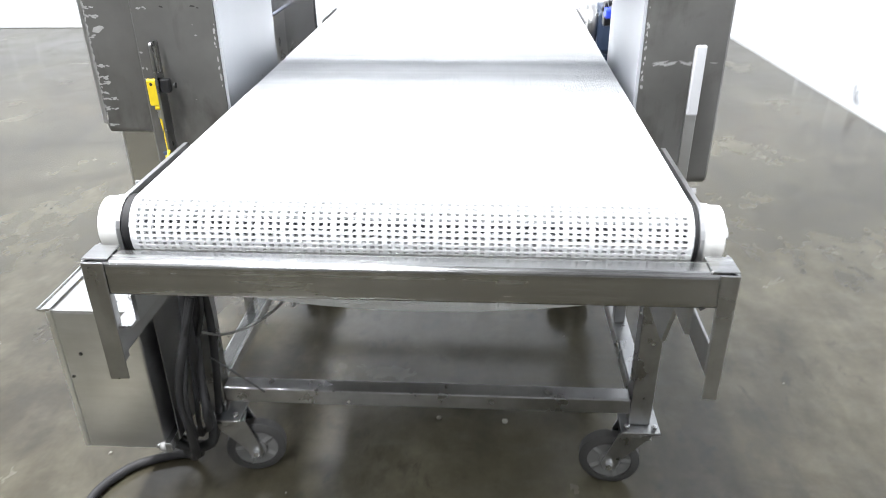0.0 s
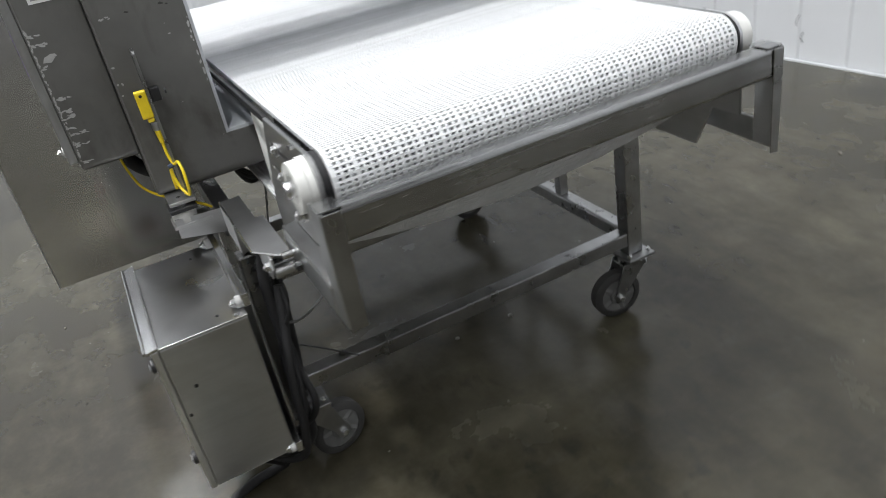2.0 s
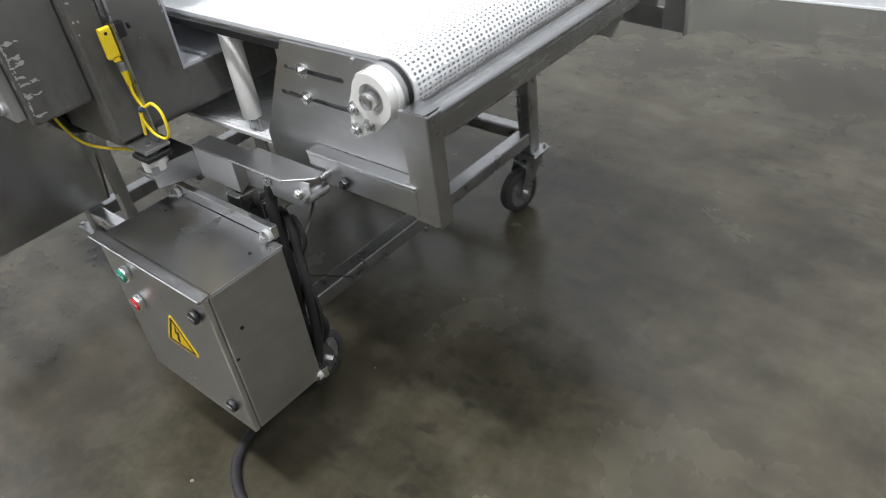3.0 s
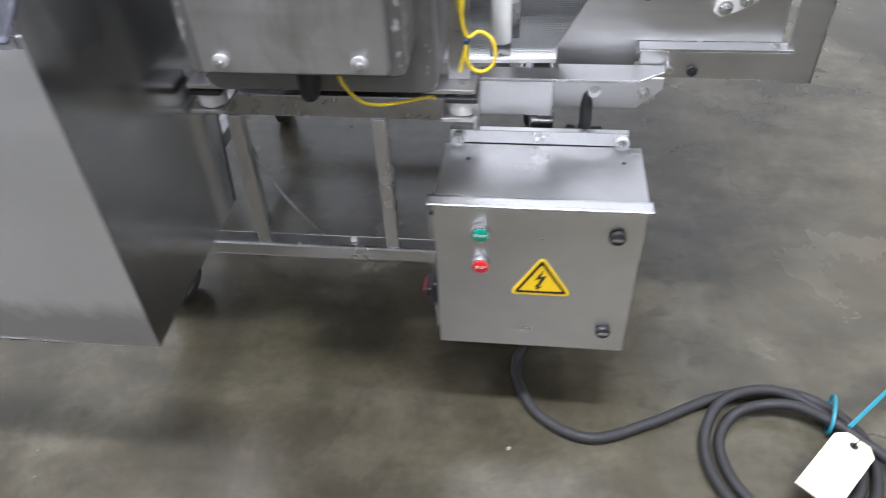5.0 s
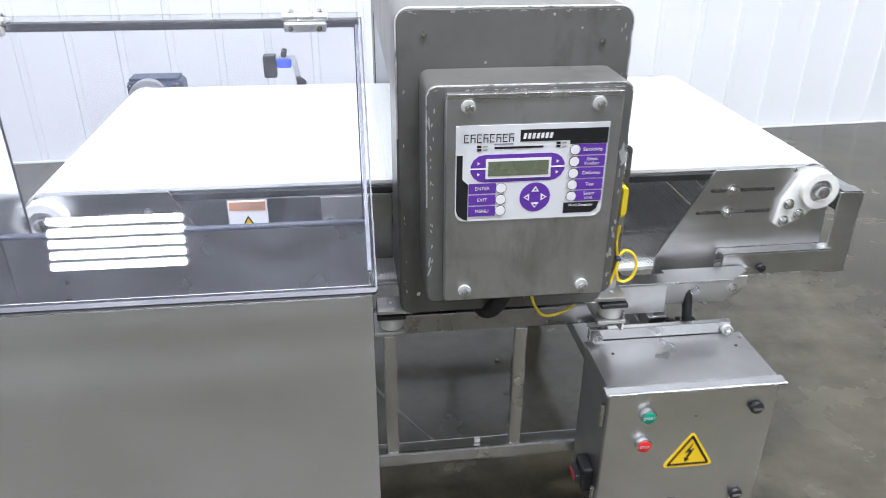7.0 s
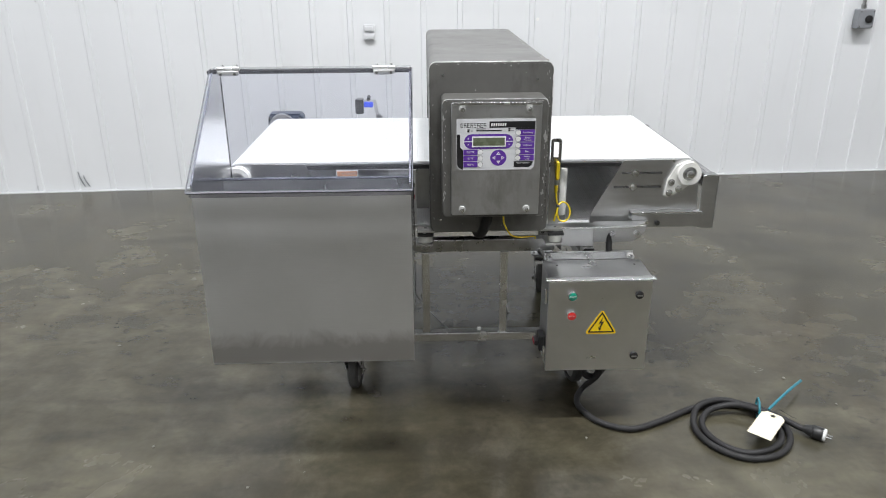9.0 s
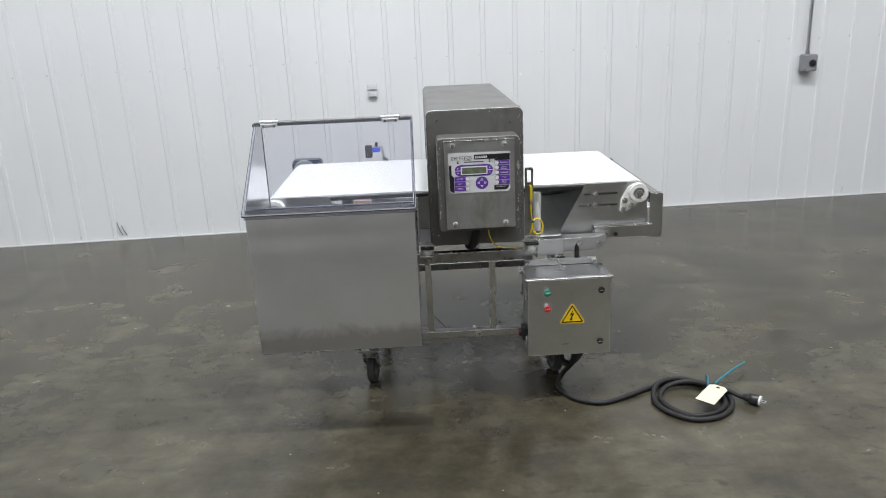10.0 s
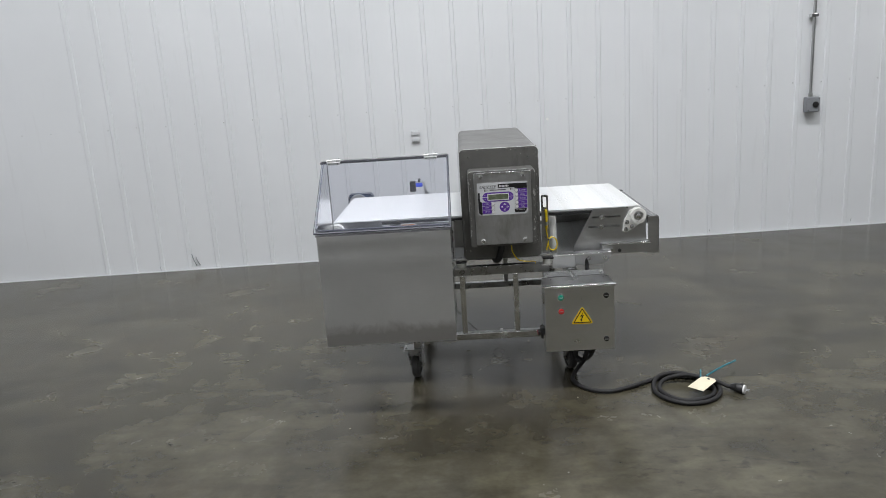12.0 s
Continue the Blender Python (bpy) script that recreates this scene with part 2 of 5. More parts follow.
KEYPAD_WHITE = paint("pale_keypad_film", (0.66, 0.67, 0.69), 0.35, 0.97, 12.0)
WHITE_PRINT = paint("white_print", (0.76, 0.76, 0.76), 0.4, 0.97, 12.0)
LCD = paint("grey_green_display", (0.13, 0.15, 0.098), 0.25, 0.93, 15.0)
GREEN = paint("green_button", (0.0, 0.26, 0.17), 0.32, 0.95, 20.0)
RED = paint("red_button", (0.62, 0.02, 0.02), 0.32, 0.95, 20.0)
RING_RED = paint("dark_red_print", (0.27, 0.018, 0.035), 0.45, 0.85, 40.0)
ORANGE = paint("orange_print", (0.47, 0.22, 0.11), 0.4, 0.9, 20.0)
TEAL = paint("teal_cable_tie", (0.02, 0.19, 0.25), 0.4, 0.9, 20.0)
MANILA = paint("manila_card", (0.74, 0.68, 0.52), 0.75, 0.93, 20.0)
BOX_GREY = paint("grey_box_casting", (0.26, 0.27, 0.29), 0.45, 0.85, 20.0)
PLATE_WHITE = paint("white_cover_plate", (0.66, 0.67, 0.69), 0.4, 0.93, 20.0)
CONDUIT = steel("galvanised_conduit", 0.55, (0.3, 0.45), (30, 30, 4))
ZINC = steel("bright_zinc", 0.70, (0.14, 0.3), (20, 20, 20), smudge=0.9)
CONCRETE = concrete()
WALL = wall_paint()
HALL_GREY = paint("grey_hall_wall", (0.24, 0.24, 0.24), 0.6, 0.92, 0.8)
DOOR_STEEL = steel("polished_stainless_door", 0.80, (0.26, 0.35), (4, 4, 30), smudge=0.86, bump=0.0, lines=0.96)
MIRROR_STEEL = steel("polished_stainless_side", 0.74, (0.18, 0.22), (3, 3, 60), smudge=0.94, bump=0.0)
BAR_STEEL = patina(steel("drawn_stainless_bar", 0.50, (0.17, 0.32), (130, 1.6, 130), smudge=0.70, bump=0.01, lines=0.72), (0.30, 0.29, 0.275), 4.0, 0.50, 0.5)
MOUNT_WHITE = paint("aged_white_mount", (0.60, 0.60, 0.57), 0.5, 0.8, 40.0)
WASHER = paint("dull_white_washer", (0.42, 0.42, 0.41), 0.5, 0.85, 30.0)
CEILING = paint("ceiling_sheet", (0.22, 0.22, 0.22), 0.6, 0.95, 0.6)
ACRYLIC = clear("clear_acrylic", (0.87, 0.88, 0.93), film=0.02)
ACRYLIC_SIDE = clear("smoky_acrylic", (0.62, 0.62, 0.66), 0.02)
EDGE_BLUE = paint("dark_acrylic_edge", (0.05, 0.054, 0.075), 0.42, 0.9, 20.0)
TUBE_GLOW, _n, _l, _p = shader("lit_tube")
_p.inputs["Emission Color"].default_value = (0.93, 0.97, 1.0, 1)
_p.inputs["Emission Strength"].default_value = 6.0


# ---- mesh helpers ----
def thing(name, at, label, category, group="", kind=""):
    ob = new(name)
    ob.empty_display_size = 0.05
    ob.location = at
    ob["base"] = at
    return tagged(ob, label, category, group, kind)


def root_of(ob):
    while ob.parent:
        ob = ob.parent
    return ob


def part(name, bm, material, parent=None, label="", smooth=False):
    """Links a bmesh, given in room coordinates, as one mesh under a thing or a part."""
    base = Vector(root_of(parent).location) if parent else Vector((0, 0, 0))
    bmesh.ops.translate(bm, verts=bm.verts, vec=-base)
    bmesh.ops.recalc_face_normals(bm, faces=bm.faces)
    me = bpy.data.meshes.new(name)
    bm.to_mesh(me)
    bm.free()
    me.materials.append(material)
    if smooth:
        for poly in me.polygons:
            poly.use_smooth = True
        me.set_sharp_from_angle(angle=radians(38))
    ob = new(name, me)
    ob.parent = parent
    return tagged(ob, label)


def solo(name, bm, material, at, label, category, group="", kind="", smooth=False):
    """A thing that is a single mesh."""
    bmesh.ops.translate(bm, verts=bm.verts, vec=-Vector(at))
    bmesh.ops.recalc_face_normals(bm, faces=bm.faces)
    me = bpy.data.meshes.new(name)
    bm.to_mesh(me)
    bm.free()
    me.materials.append(material)
    if smooth:
        for poly in me.polygons:
            poly.use_smooth = True
        me.set_sharp_from_angle(angle=radians(38))
    ob = new(name, me)
    ob.location = at
    return tagged(ob, label, category, group, kind)


def box(x0, x1, y0, y1, z0, z1, bevel=0.0, seg=2, bm=None):
    out = bm or bmesh.new()
    one = bmesh.new()
    bmesh.ops.create_cube(one, size=1.0)
    for v in one.verts:
        v.co = ((x0 + x1) / 2 + v.co.x * (x1 - x0), (y0 + y1) / 2 + v.co.y * (y1 - y0), (z0 + z1) / 2 + v.co.z * (z1 - z0))
    if bevel:
        bmesh.ops.bevel(one, geom=one.edges[:], offset=bevel, segments=seg, affect="EDGES", profile=0.5)
    return join(out, one)


def join(out, one):
    me = bpy.data.meshes.new("tmp")
    one.to_mesh(me)
    one.free()
    out.from_mesh(me)
    bpy.data.meshes.remove(me)
    return out


def rod(a, b, r, seg=16, r2=None, bevel=0.0, bm=None):
    out = bm or bmesh.new()
    one = bmesh.new()
    a, b = Vector(a), Vector(b)
    bmesh.ops.create_cone(one, cap_ends=True, segments=seg, radius1=r, radius2=r if r2 is None else r2, depth=(b - a).length)
    if bevel:
        rim = [e for e in one.edges if abs(e.verts[0].co.z - e.verts[1].co.z) < 1e-6]
        bmesh.ops.bevel(one, geom=rim, offset=bevel, segments=2, affect="EDGES", profile=0.5)
    m = Matrix.Translation((a + b) / 2) @ (b - a).to_track_quat("Z", "Y").to_matrix().to_4x4()
    bmesh.ops.transform(one, matrix=m, verts=one.verts)
    return join(out, one)


def smooth_path(points, steps=8, closed=False):
    """A Catmull-Rom curve through the points."""
    p = [Vector(q) for q in points]
    ends = p if closed else [p[0] * 2 - p[1], *p, p[-1] * 2 - p[-2]]
    out = []
    n = len(p) if closed else len(p) - 1
    for i in range(n):
        if closed:
            a, b, c, d = (p[(i + k - 1) % len(p)] for k in range(4))
        else:
            a, b, c, d = ends[i:i + 4]
        for s in range(steps):
            t = s / steps
            out.append(0.5 * (2 * b + (c - a) * t + (2 * a - 5 * b + 4 * c - d) * t * t + (3 * b - a - 3 * c + d) * t ** 3))
    if not closed:
        out.append(p[-1])
    return out


def hose(points, r, seg=10, steps=8, bm=None, curve=True):
    out = bm or bmesh.new()
    path = smooth_path(points, steps) if curve else [Vector(q) for q in points]
    rings, side = [], Vector((0.31, 0.17, 0.93))
    for i, q in enumerate(path):
        d = (path[min(i + 1, len(path) - 1)] - path[max(i - 1, 0)]).normalized()
        side = (side - d * side.dot(d)).normalized()
        up = d.cross(side)
        rings.append([out.verts.new(q + r * (math.cos(2 * math.pi * k / seg) * side + math.sin(2 * math.pi * k / seg) * up)) for k in range(seg)])
    for a, b in zip(rings, rings[1:]):
        for k in range(seg):
            out.faces.new((a[k], a[(k + 1) % seg], b[(k + 1) % seg], b[k]))
    out.faces.new(rings[0][::-1])
    out.faces.new(rings[-1])
    return out


def slab(outline, holes=(), axis="y", lo=0.0, hi=0.01, bevel=0.0, bm=None):
    """A flat plate with holes: outlines in the two other axes, thickness lo to hi along the axis."""
    out = bm or bmesh.new()
    one = bmesh.new()
    order = {"x": lambda a, b, c: (c, a, b), "y": lambda a, b, c: (a, c, b), "z": lambda a, b, c: (a, b, c)}[axis]
    edges = []
    for loop in (outline, *holes):
        vs = [one.verts.new(order(a, b, lo)) for a, b in loop]
        edges += [one.edges.new((vs[i], vs[(i + 1) % len(vs)])) for i in range(len(vs))]
    if holes:
        bmesh.ops.triangle_fill(one, use_beauty=True, edges=edges)
    else:
        one.faces.new([v for v in one.verts])
    move = bmesh.ops.extrude_face_region(one, geom=one.faces[:])
    step = Vector(order(0, 0, hi - lo))
    bmesh.ops.translate(one, verts=[g for g in move["geom"] if isinstance(g, bmesh.types.BMVert)], vec=step)
    bmesh.ops.recalc_face_normals(one, faces=one.faces)
    if bevel:
        sharp = [e for e in one.edges if len(e.link_faces) == 2 and e.calc_face_angle(0) > 0.8]
        bmesh.ops.bevel(one, geom=sharp, offset=bevel, segments=1, affect="EDGES")
    return join(out, one)


def rounded(x0, x1, z0, z1, r, n=5, corners=(1, 1, 1, 1)):
    """A rounded rectangle's outline: corners from lower left, anticlockwise."""
    pts = []
    for (cx, cz, sx, sz, a0), on in zip(((x0, z0, 1, 1, 180), (x1, z0, -1, 1, 270), (x1, z1, -1, -1, 0), (x0, z1, 1, -1, 90)), corners):
        if not on:
            pts.append((cx, cz))
            continue
        for k in range(n + 1):
            a = radians(a0 + 90 * k / n)
            pts.append((cx + sx * r + r * math.cos(a), cz + sz * r + r * math.sin(a)))
    return pts


def disc(cx, cz, r, n=24, a0=0.0, a1=360.0):
    full = abs(a1 - a0) >= 360
    return [(cx + r * math.cos(radians(a0 + (a1 - a0) * k / (n if full else n - 1))), cz + r * math.sin(radians(a0 + (a1 - a0) * k / (n if full else n - 1)))) for k in range(n)]


def capsule(x0, x1, z, h):
    r = h / 2
    return disc(x1 - r, z, r, 8, -90, 90) + disc(x0 + r, z, r, 8, 90, 270)


def bolt(at, axis, r=0.008, h=0.006, washer=0.0, bm=None):
    """A hexagon head with its washer, pointing along the axis."""
    out = bm or bmesh.new()
    at, axis = Vector(at), Vector(axis)
    if washer:
        rod(at, at + axis * 0.0025, washer, 18, bm=out)
    rod(at + axis * 0.002, at + axis * (h + 0.002), r, 6, bevel=r * 0.12, bm=out)
    rod(at + axis * (h + 0.001), at + axis * (h + 0.0045), r * 0.5, 10, bm=out)
    return out


def words(text, size, at, material, parent, align="CENTER", turn=(90, 0, 0), name="lettering"):
    """Raised lettering in the built-in font."""
    cu = bpy.data.curves.new("letters", "FONT")
    cu.body, cu.size, cu.align_x, cu.align_y, cu.extrude = text, size, align, "CENTER", 0.0001
    cu.resolution_u = 3
    tmp = bpy.data.objects.new("letters", cu)
    scene.collection.objects.link(tmp)
    bpy.context.view_layer.update()
    me = bpy.data.meshes.new_from_object(tmp)
    bpy.data.objects.remove(tmp)
    bpy.data.curves.remove(cu)
    bm = bmesh.new()
    bm.from_mesh(me)
    bpy.data.meshes.remove(me)
    bmesh.ops.transform(bm, matrix=pose(*at, *turn), verts=bm.verts)
    return part(name, bm, material, parent)


def flecks(spots, axis, at, seed, bm=None):
    """Irregular flat chips: spots (a, b, size, stretch) on a face at that height along the axis."""
    out = bm or bmesh.new()
    rnd = random.Random(seed)
    order = {"x": lambda a, b, h: (at + h, a, b), "y": lambda a, b, h: (a, at - h, b), "z": lambda a, b, h: (a, b, at + h)}[axis]
    for layer, (a, b, s, q) in enumerate(spots):
        n, lean = rnd.randint(5, 8), rnd.uniform(-0.4, 0.4)
        ring = []
        for k in range(n):
            t = 2 * math.pi * k / n
            rr = s * rnd.uniform(0.55, 1.0)
            u, v = rr * math.cos(t) * q, rr * math.sin(t) / q
            ring.append(out.verts.new(order(a + u * math.cos(lean) - v * math.sin(lean), b + u * math.sin(lean) + v * math.cos(lean), 0.000012 * layer)))
        out.faces.new(ring)
    return out


# ---- the hall ----
def ribbed_wall(name, frame_matrix, s0, s1, high, first, label, pitch=0.2278):
    """Corrugated sheet wall: narrow raised ribs, 0.12 m thick behind."""
    bm = bmesh.new()
    prof = [(s0, 0.0)]
    s = first
    while s - 0.03 < s0:
        s += pitch
    while s + 0.03 < s1:
        prof += [(s - 0.0195, 0.0), (s - 0.0135, -0.0088), (s + 0.0135, -0.0088), (s + 0.0195, 0.0)]
        s += pitch
    prof += [(s1, 0.0), (s1, 0.12), (s0, 0.12)]
    low = [bm.verts.new((a, b, 0.0)) for a, b in prof]
    top = [bm.verts.new((a, b, high)) for a, b in prof]
    for i in range(len(prof)):
        j = (i + 1) % len(prof)
        bm.faces.new((low[i], low[j], top[j], top[i]))
    bmesh.ops.transform(bm, matrix=frame_matrix, verts=bm.verts)
    return solo(name, bm, WALL, (0, 0, 0), label, "wall", kind="structure")


def plain_wall(name, s0, s1, n0, n1, label):
    bm = box(s0, s1, n0, n1, 0, ROOM_HIGH)
    bmesh.ops.transform(bm, matrix=WALL_FRAME, verts=bm.verts)
    return solo(name, bm, HALL_GREY, (0, 0, 0), label, "wall", kind="structure")


ribbed_wall("wall_north", WALL_FRAME, ROOM_LEFT, ROOM_RIGHT, ROOM_HIGH, -3.059, "white painted ribbed steel panel wall with faint scuffs")
ribbed_wall("wall_west", WALL_FRAME @ Matrix.Translation((ROOM_LEFT, 0, 0)) @ Matrix.Rotation(radians(90), 4, "Z"), ROOM_FRONT, 0.0, ROOM_HIGH, ROOM_FRONT + 0.1, "white ribbed steel panel wall at the hall's end")
# unseen sides of the hall, added dark grey to limit bounced light
plain_wall("wall_east", ROOM_RIGHT, ROOM_RIGHT + 0.12, ROOM_FRONT, 0.12, "plain unseen hall wall, grey to keep bounced light low")
plain_wall("wall_south", ROOM_LEFT - 0.12, ROOM_RIGHT + 0.12, ROOM_FRONT - 0.12, ROOM_FRONT, "plain unseen hall wall, grey to keep bounced light low")

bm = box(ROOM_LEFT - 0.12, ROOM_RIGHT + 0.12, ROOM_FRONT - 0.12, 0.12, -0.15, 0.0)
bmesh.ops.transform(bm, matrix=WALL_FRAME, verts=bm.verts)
solo("floor", bm, CONCRETE, (0, 0, 0), "worn polished grey-brown concrete floor with dark stains and painted shade by the machine", "floor", kind="structure")
# ceiling out of view, closes the hall; kept dark to lower the fill light
bm = box(ROOM_LEFT - 0.12, ROOM_RIGHT + 0.12, ROOM_FRONT - 0.12, 0.12, ROOM_HIGH + 0.002, ROOM_HIGH + 0.15)
bmesh.ops.transform(bm, matrix=WALL_FRAME, verts=bm.verts)
solo("ceiling", bm, CEILING, (0, 0, 0), "unseen grey ceiling high over the hall, dark to limit bounced light", "ceiling", kind="structure")
bm = box(ROOM_LEFT + 0.002, ROOM_LEFT + 0.05, ROOM_FRONT, -0.012, 0.0, 0.11, 0.006)
bmesh.ops.transform(bm, matrix=WALL_FRAME, verts=bm.verts)
solo("baseboard", bm, WALL, (0, 0, 0), "white painted curb along the foot of the end wall", "baseboard", kind="structure")
bm = box(ROOM_LEFT + 0.06, ROOM_RIGHT, -0.020, -0.0095, 0.0, 0.009, 0.001)
bmesh.ops.transform(bm, matrix=WALL_FRAME, verts=bm.verts)
solo("trim", bm, WALL, (0, 0, 0), "thin white base trim at the foot of the ribbed wall", "trim", kind="structure")

# screw heads in a row along the ribbed wall
bm = bmesh.new()
k = 0
s = -3.059 - 4 * 0.2278 - 0.032
while s < 4.5:
    if s > ROOM_LEFT + 0.1:
        for zz in (1.190 + 0.003 * s, 2.6):
            rod((s + 0.006 * math.sin(k * 7.1), -0.0005, zz + 0.006 * math.sin(k * 3.3)), (s, -0.004, zz), 0.0034, 6, bm=bm)
    s += 0.2278
    k += 1
bmesh.ops.transform(bm, matrix=WALL_FRAME, verts=bm.verts)
solo("wall_screws", bm, CONDUIT, (0, 0, 0), "row of small grey screw heads in the ribbed wall", "screws", kind="stuff")

# bent torn flaps and dark nicks in the sheet
bm = bmesh.new()
for s, z, q in ((-0.545, 0.165, 1.0), (-0.52, 0.105, 0.7), (3.57, 0.062, 0.8), (3.145, 0.048, 0.5), (1.955, 0.036, 0.5), (-2.62, 0.030, 0.6)):
    hose([(s, -0.002, z - 0.030 * q), (s - 0.006 * q, -0.009, z), (s + 0.007 * q, -0.006, z + 0.034 * q)], 0.0030 * q, 5, 4, bm=bm)
for x0, dz in ((0.0, 0.10), (0.03, 0.075)):
    hose([(-2.325 + x0, -0.004, 0.035), (-2.34 + x0, -0.016, 0.035 + dz * 0.55), (-2.35 + x0, -0.012, 0.035 + dz)], 0.0035, 6, 4, bm=bm)
bmesh.ops.transform(bm, matrix=WALL_FRAME, verts=bm.verts)
solo("wall_dent", bm, BOX_GREY, (0, 0, 0), "small dark bent tear in the wall sheet near the floor", "dent", kind="structure")


bm = bmesh.new()
for s, z, q in ((0.624, 1.044, 0.011), (-1.222, 0.302, 0.009)):
    rod((s, -0.0003, z), (s, -0.0016, z), q, 9, q * 0.8, bm=bm)
bmesh.ops.transform(bm, matrix=WALL_FRAME, verts=bm.verts)
solo("wall_patch", bm, FILLER, (0, 0, 0), "small white filler dabs on the wall sheet", "patch", kind="structure")


def on_wall(s, depth, z):
    return WALL_FRAME @ Vector((s, depth, z))


def wall_part(name, bm, material, parent, label="", smooth=False):
    bmesh.ops.transform(bm, matrix=WALL_FRAME, verts=bm.verts)
    return part(name, bm, material, parent, label, smooth)


# conduit and junction box
sx, sz = 2.740, 1.026
jb = thing("junction_box", on_wall(sx, -0.03, sz), "grey cast junction box with a black receptacle, hung on its conduit", "junction box")
wall_part("body", box(sx - 0.052, sx + 0.052, -0.075, -0.011, sz - 0.06, sz + 0.06, 0.008), BOX_GREY, jb)
wall_part("cover", box(sx - 0.048, sx + 0.05, -0.080, -0.0755, sz - 0.055, sz + 0.055, 0.002), BOX_GREY, jb)
bm = rod((sx + 0.012, -0.0805, sz), (sx + 0.012, -0.092, sz), 0.024, 20, bevel=0.003)
wall_part("receptacle", bm, BLACK_PLASTIC, jb, "round black receptacle", True)
bm = rod((sx - 0.012, -0.043, sz + 0.058), (sx - 0.012, -0.043, sz + 0.088), 0.017, 8, bevel=0.002)
wall_part("connector_nut", bm, CONDUIT, jb)
for a in (-0.042, 0.042):
    for b in (-0.045, 0.045):
        wall_part("screw", rod((sx + a, -0.0805, sz + b), (sx + a, -0.083, sz + b), 0.004, 8), ZINC, jb)
cd = thing("conduit", on_wall(sx - 0.012, -0.03, sz + 0.09), "thin galvanised conduit running up the wall", "conduit")
bm = hose([(sx - 0.012, -0.043, sz + 0.088), (sx - 0.013, -0.043, 1.5), (sx - 0.010, -0.043, 2.4), (sx - 0.012, -0.043, ROOM_HIGH - 0.3)], 0.0115, 10, 4)
wall_part("pipe", bm, CONDUIT, cd, "", True)
for zz in (1.71, 3.2):
    wall_part("strap", box(sx - 0.04, sx + 0.016, -0.056, -0.0095, zz - 0.012, zz + 0.012, 0.003), ZINC, cd)

# two stacked outlet covers
ox, oz = -0.438, 0.978
oc = thing("wall_outlet", on_wall(ox, -0.01, oz), "pair of stacked pale outlet covers on the wall", "outlet")
for dz in (-0.0245, 0.0245):
    cover = wall_part("cover_plate", box(ox - 0.034, ox + 0.034, -0.020, -0.0095, oz + dz - 0.0225, oz + dz + 0.0225, 0.003), PLATE_WHITE, oc)
    wall_part("flap", box(ox - 0.026, ox + 0.026, -0.027, -0.0205, oz + dz - 0.014, oz + dz + 0.012, 0.003), PLATE_WHITE, cover)
    wall_part("slot", box(ox - 0.020, ox + 0.020, -0.0285, -0.0275, oz + dz - 0.017, oz + dz - 0.013, 0.0), BOX_GREY, cover)

# high bay lights: the first reflects in the lid, the rest are unseen additions
for n, (lx, ly) in enumerate(LAMP_SPOTS):
    hb = thing("high_bay_light", (lx, ly, LAMP_HIGH), "white fluorescent high bay fixture with five lit tubes", "ceiling light", "high bay lights")
    part("housing", slab([(ly - 0.27, LAMP_HIGH + 0.012), (ly - 0.265, LAMP_HIGH + 0.012), (ly - 0.19, LAMP_HIGH + 0.075), (ly + 0.19, LAMP_HIGH + 0.075), (ly + 0.265, LAMP_HIGH + 0.012), (ly + 0.27, LAMP_HIGH + 0.012), (ly + 0.20, LAMP_HIGH + 0.085), (ly - 0.20, LAMP_HIGH + 0.085)], axis="x", lo=lx - 0.61, hi=lx + 0.61), CEILING, hb)
    for k in range(5):
        yy = ly - 0.196 + 0.098 * k
        part("tube", rod((lx - 0.58, yy, LAMP_HIGH + 0.03), (lx + 0.58, yy, LAMP_HIGH + 0.03), 0.013, 8), TUBE_GLOW, hb, "lit fluorescent tube")
    for dx in (-0.45, 0.45):
        part("hanger", rod((lx + dx, ly, LAMP_HIGH + 0.08), (lx + dx, ly, ROOM_HIGH), 0.004, 6), ZINC, hb)


# ---- conveyor ----
BY0, BY1, BYC = -0.376, 0.328, -0.024        # belt edges and centre line
RX0, RX1, RZ, RR = -0.690, 0.735, 0.748, 0.042  # end rollers
PY0, PY1 = -0.394, 0.341                      # outer faces of the side plates
conv = thing("conveyor", (0.02, BYC, 0.0), "stainless belt conveyor with a white plastic belt on four casters", "conveyor")


def mirror_x(x):
    return 0.0225 * 2 - x


def plate_outline(flip=False, deep=False):
    pts = [(0.432, 0.565), (0.558, 0.565), (0.558, 0.6235), (0.778, 0.6235), (0.775, 0.700), (0.7755, 0.742)]
    if deep:
        pts[:3] = [(0.432, 0.550), (0.678, 0.5435), (0.716, 0.6235)]
    pts += disc(RX1, RZ, 0.0415, 7, 0, 90)[1:]
    pts += [(0.528, 0.788), (0.432, 0.610)]
    return [(mirror_x(x), z) for x, z in pts][::-1] if flip else pts


def slots(flip=False):
    out = [capsule(0.523, 0.655, 0.747, 0.008), capsule(0.501, 0.655, 0.701, 0.008)]
    return [[(mirror_x(x), z) for x, z in loop][::-1] for loop in out] if flip else out


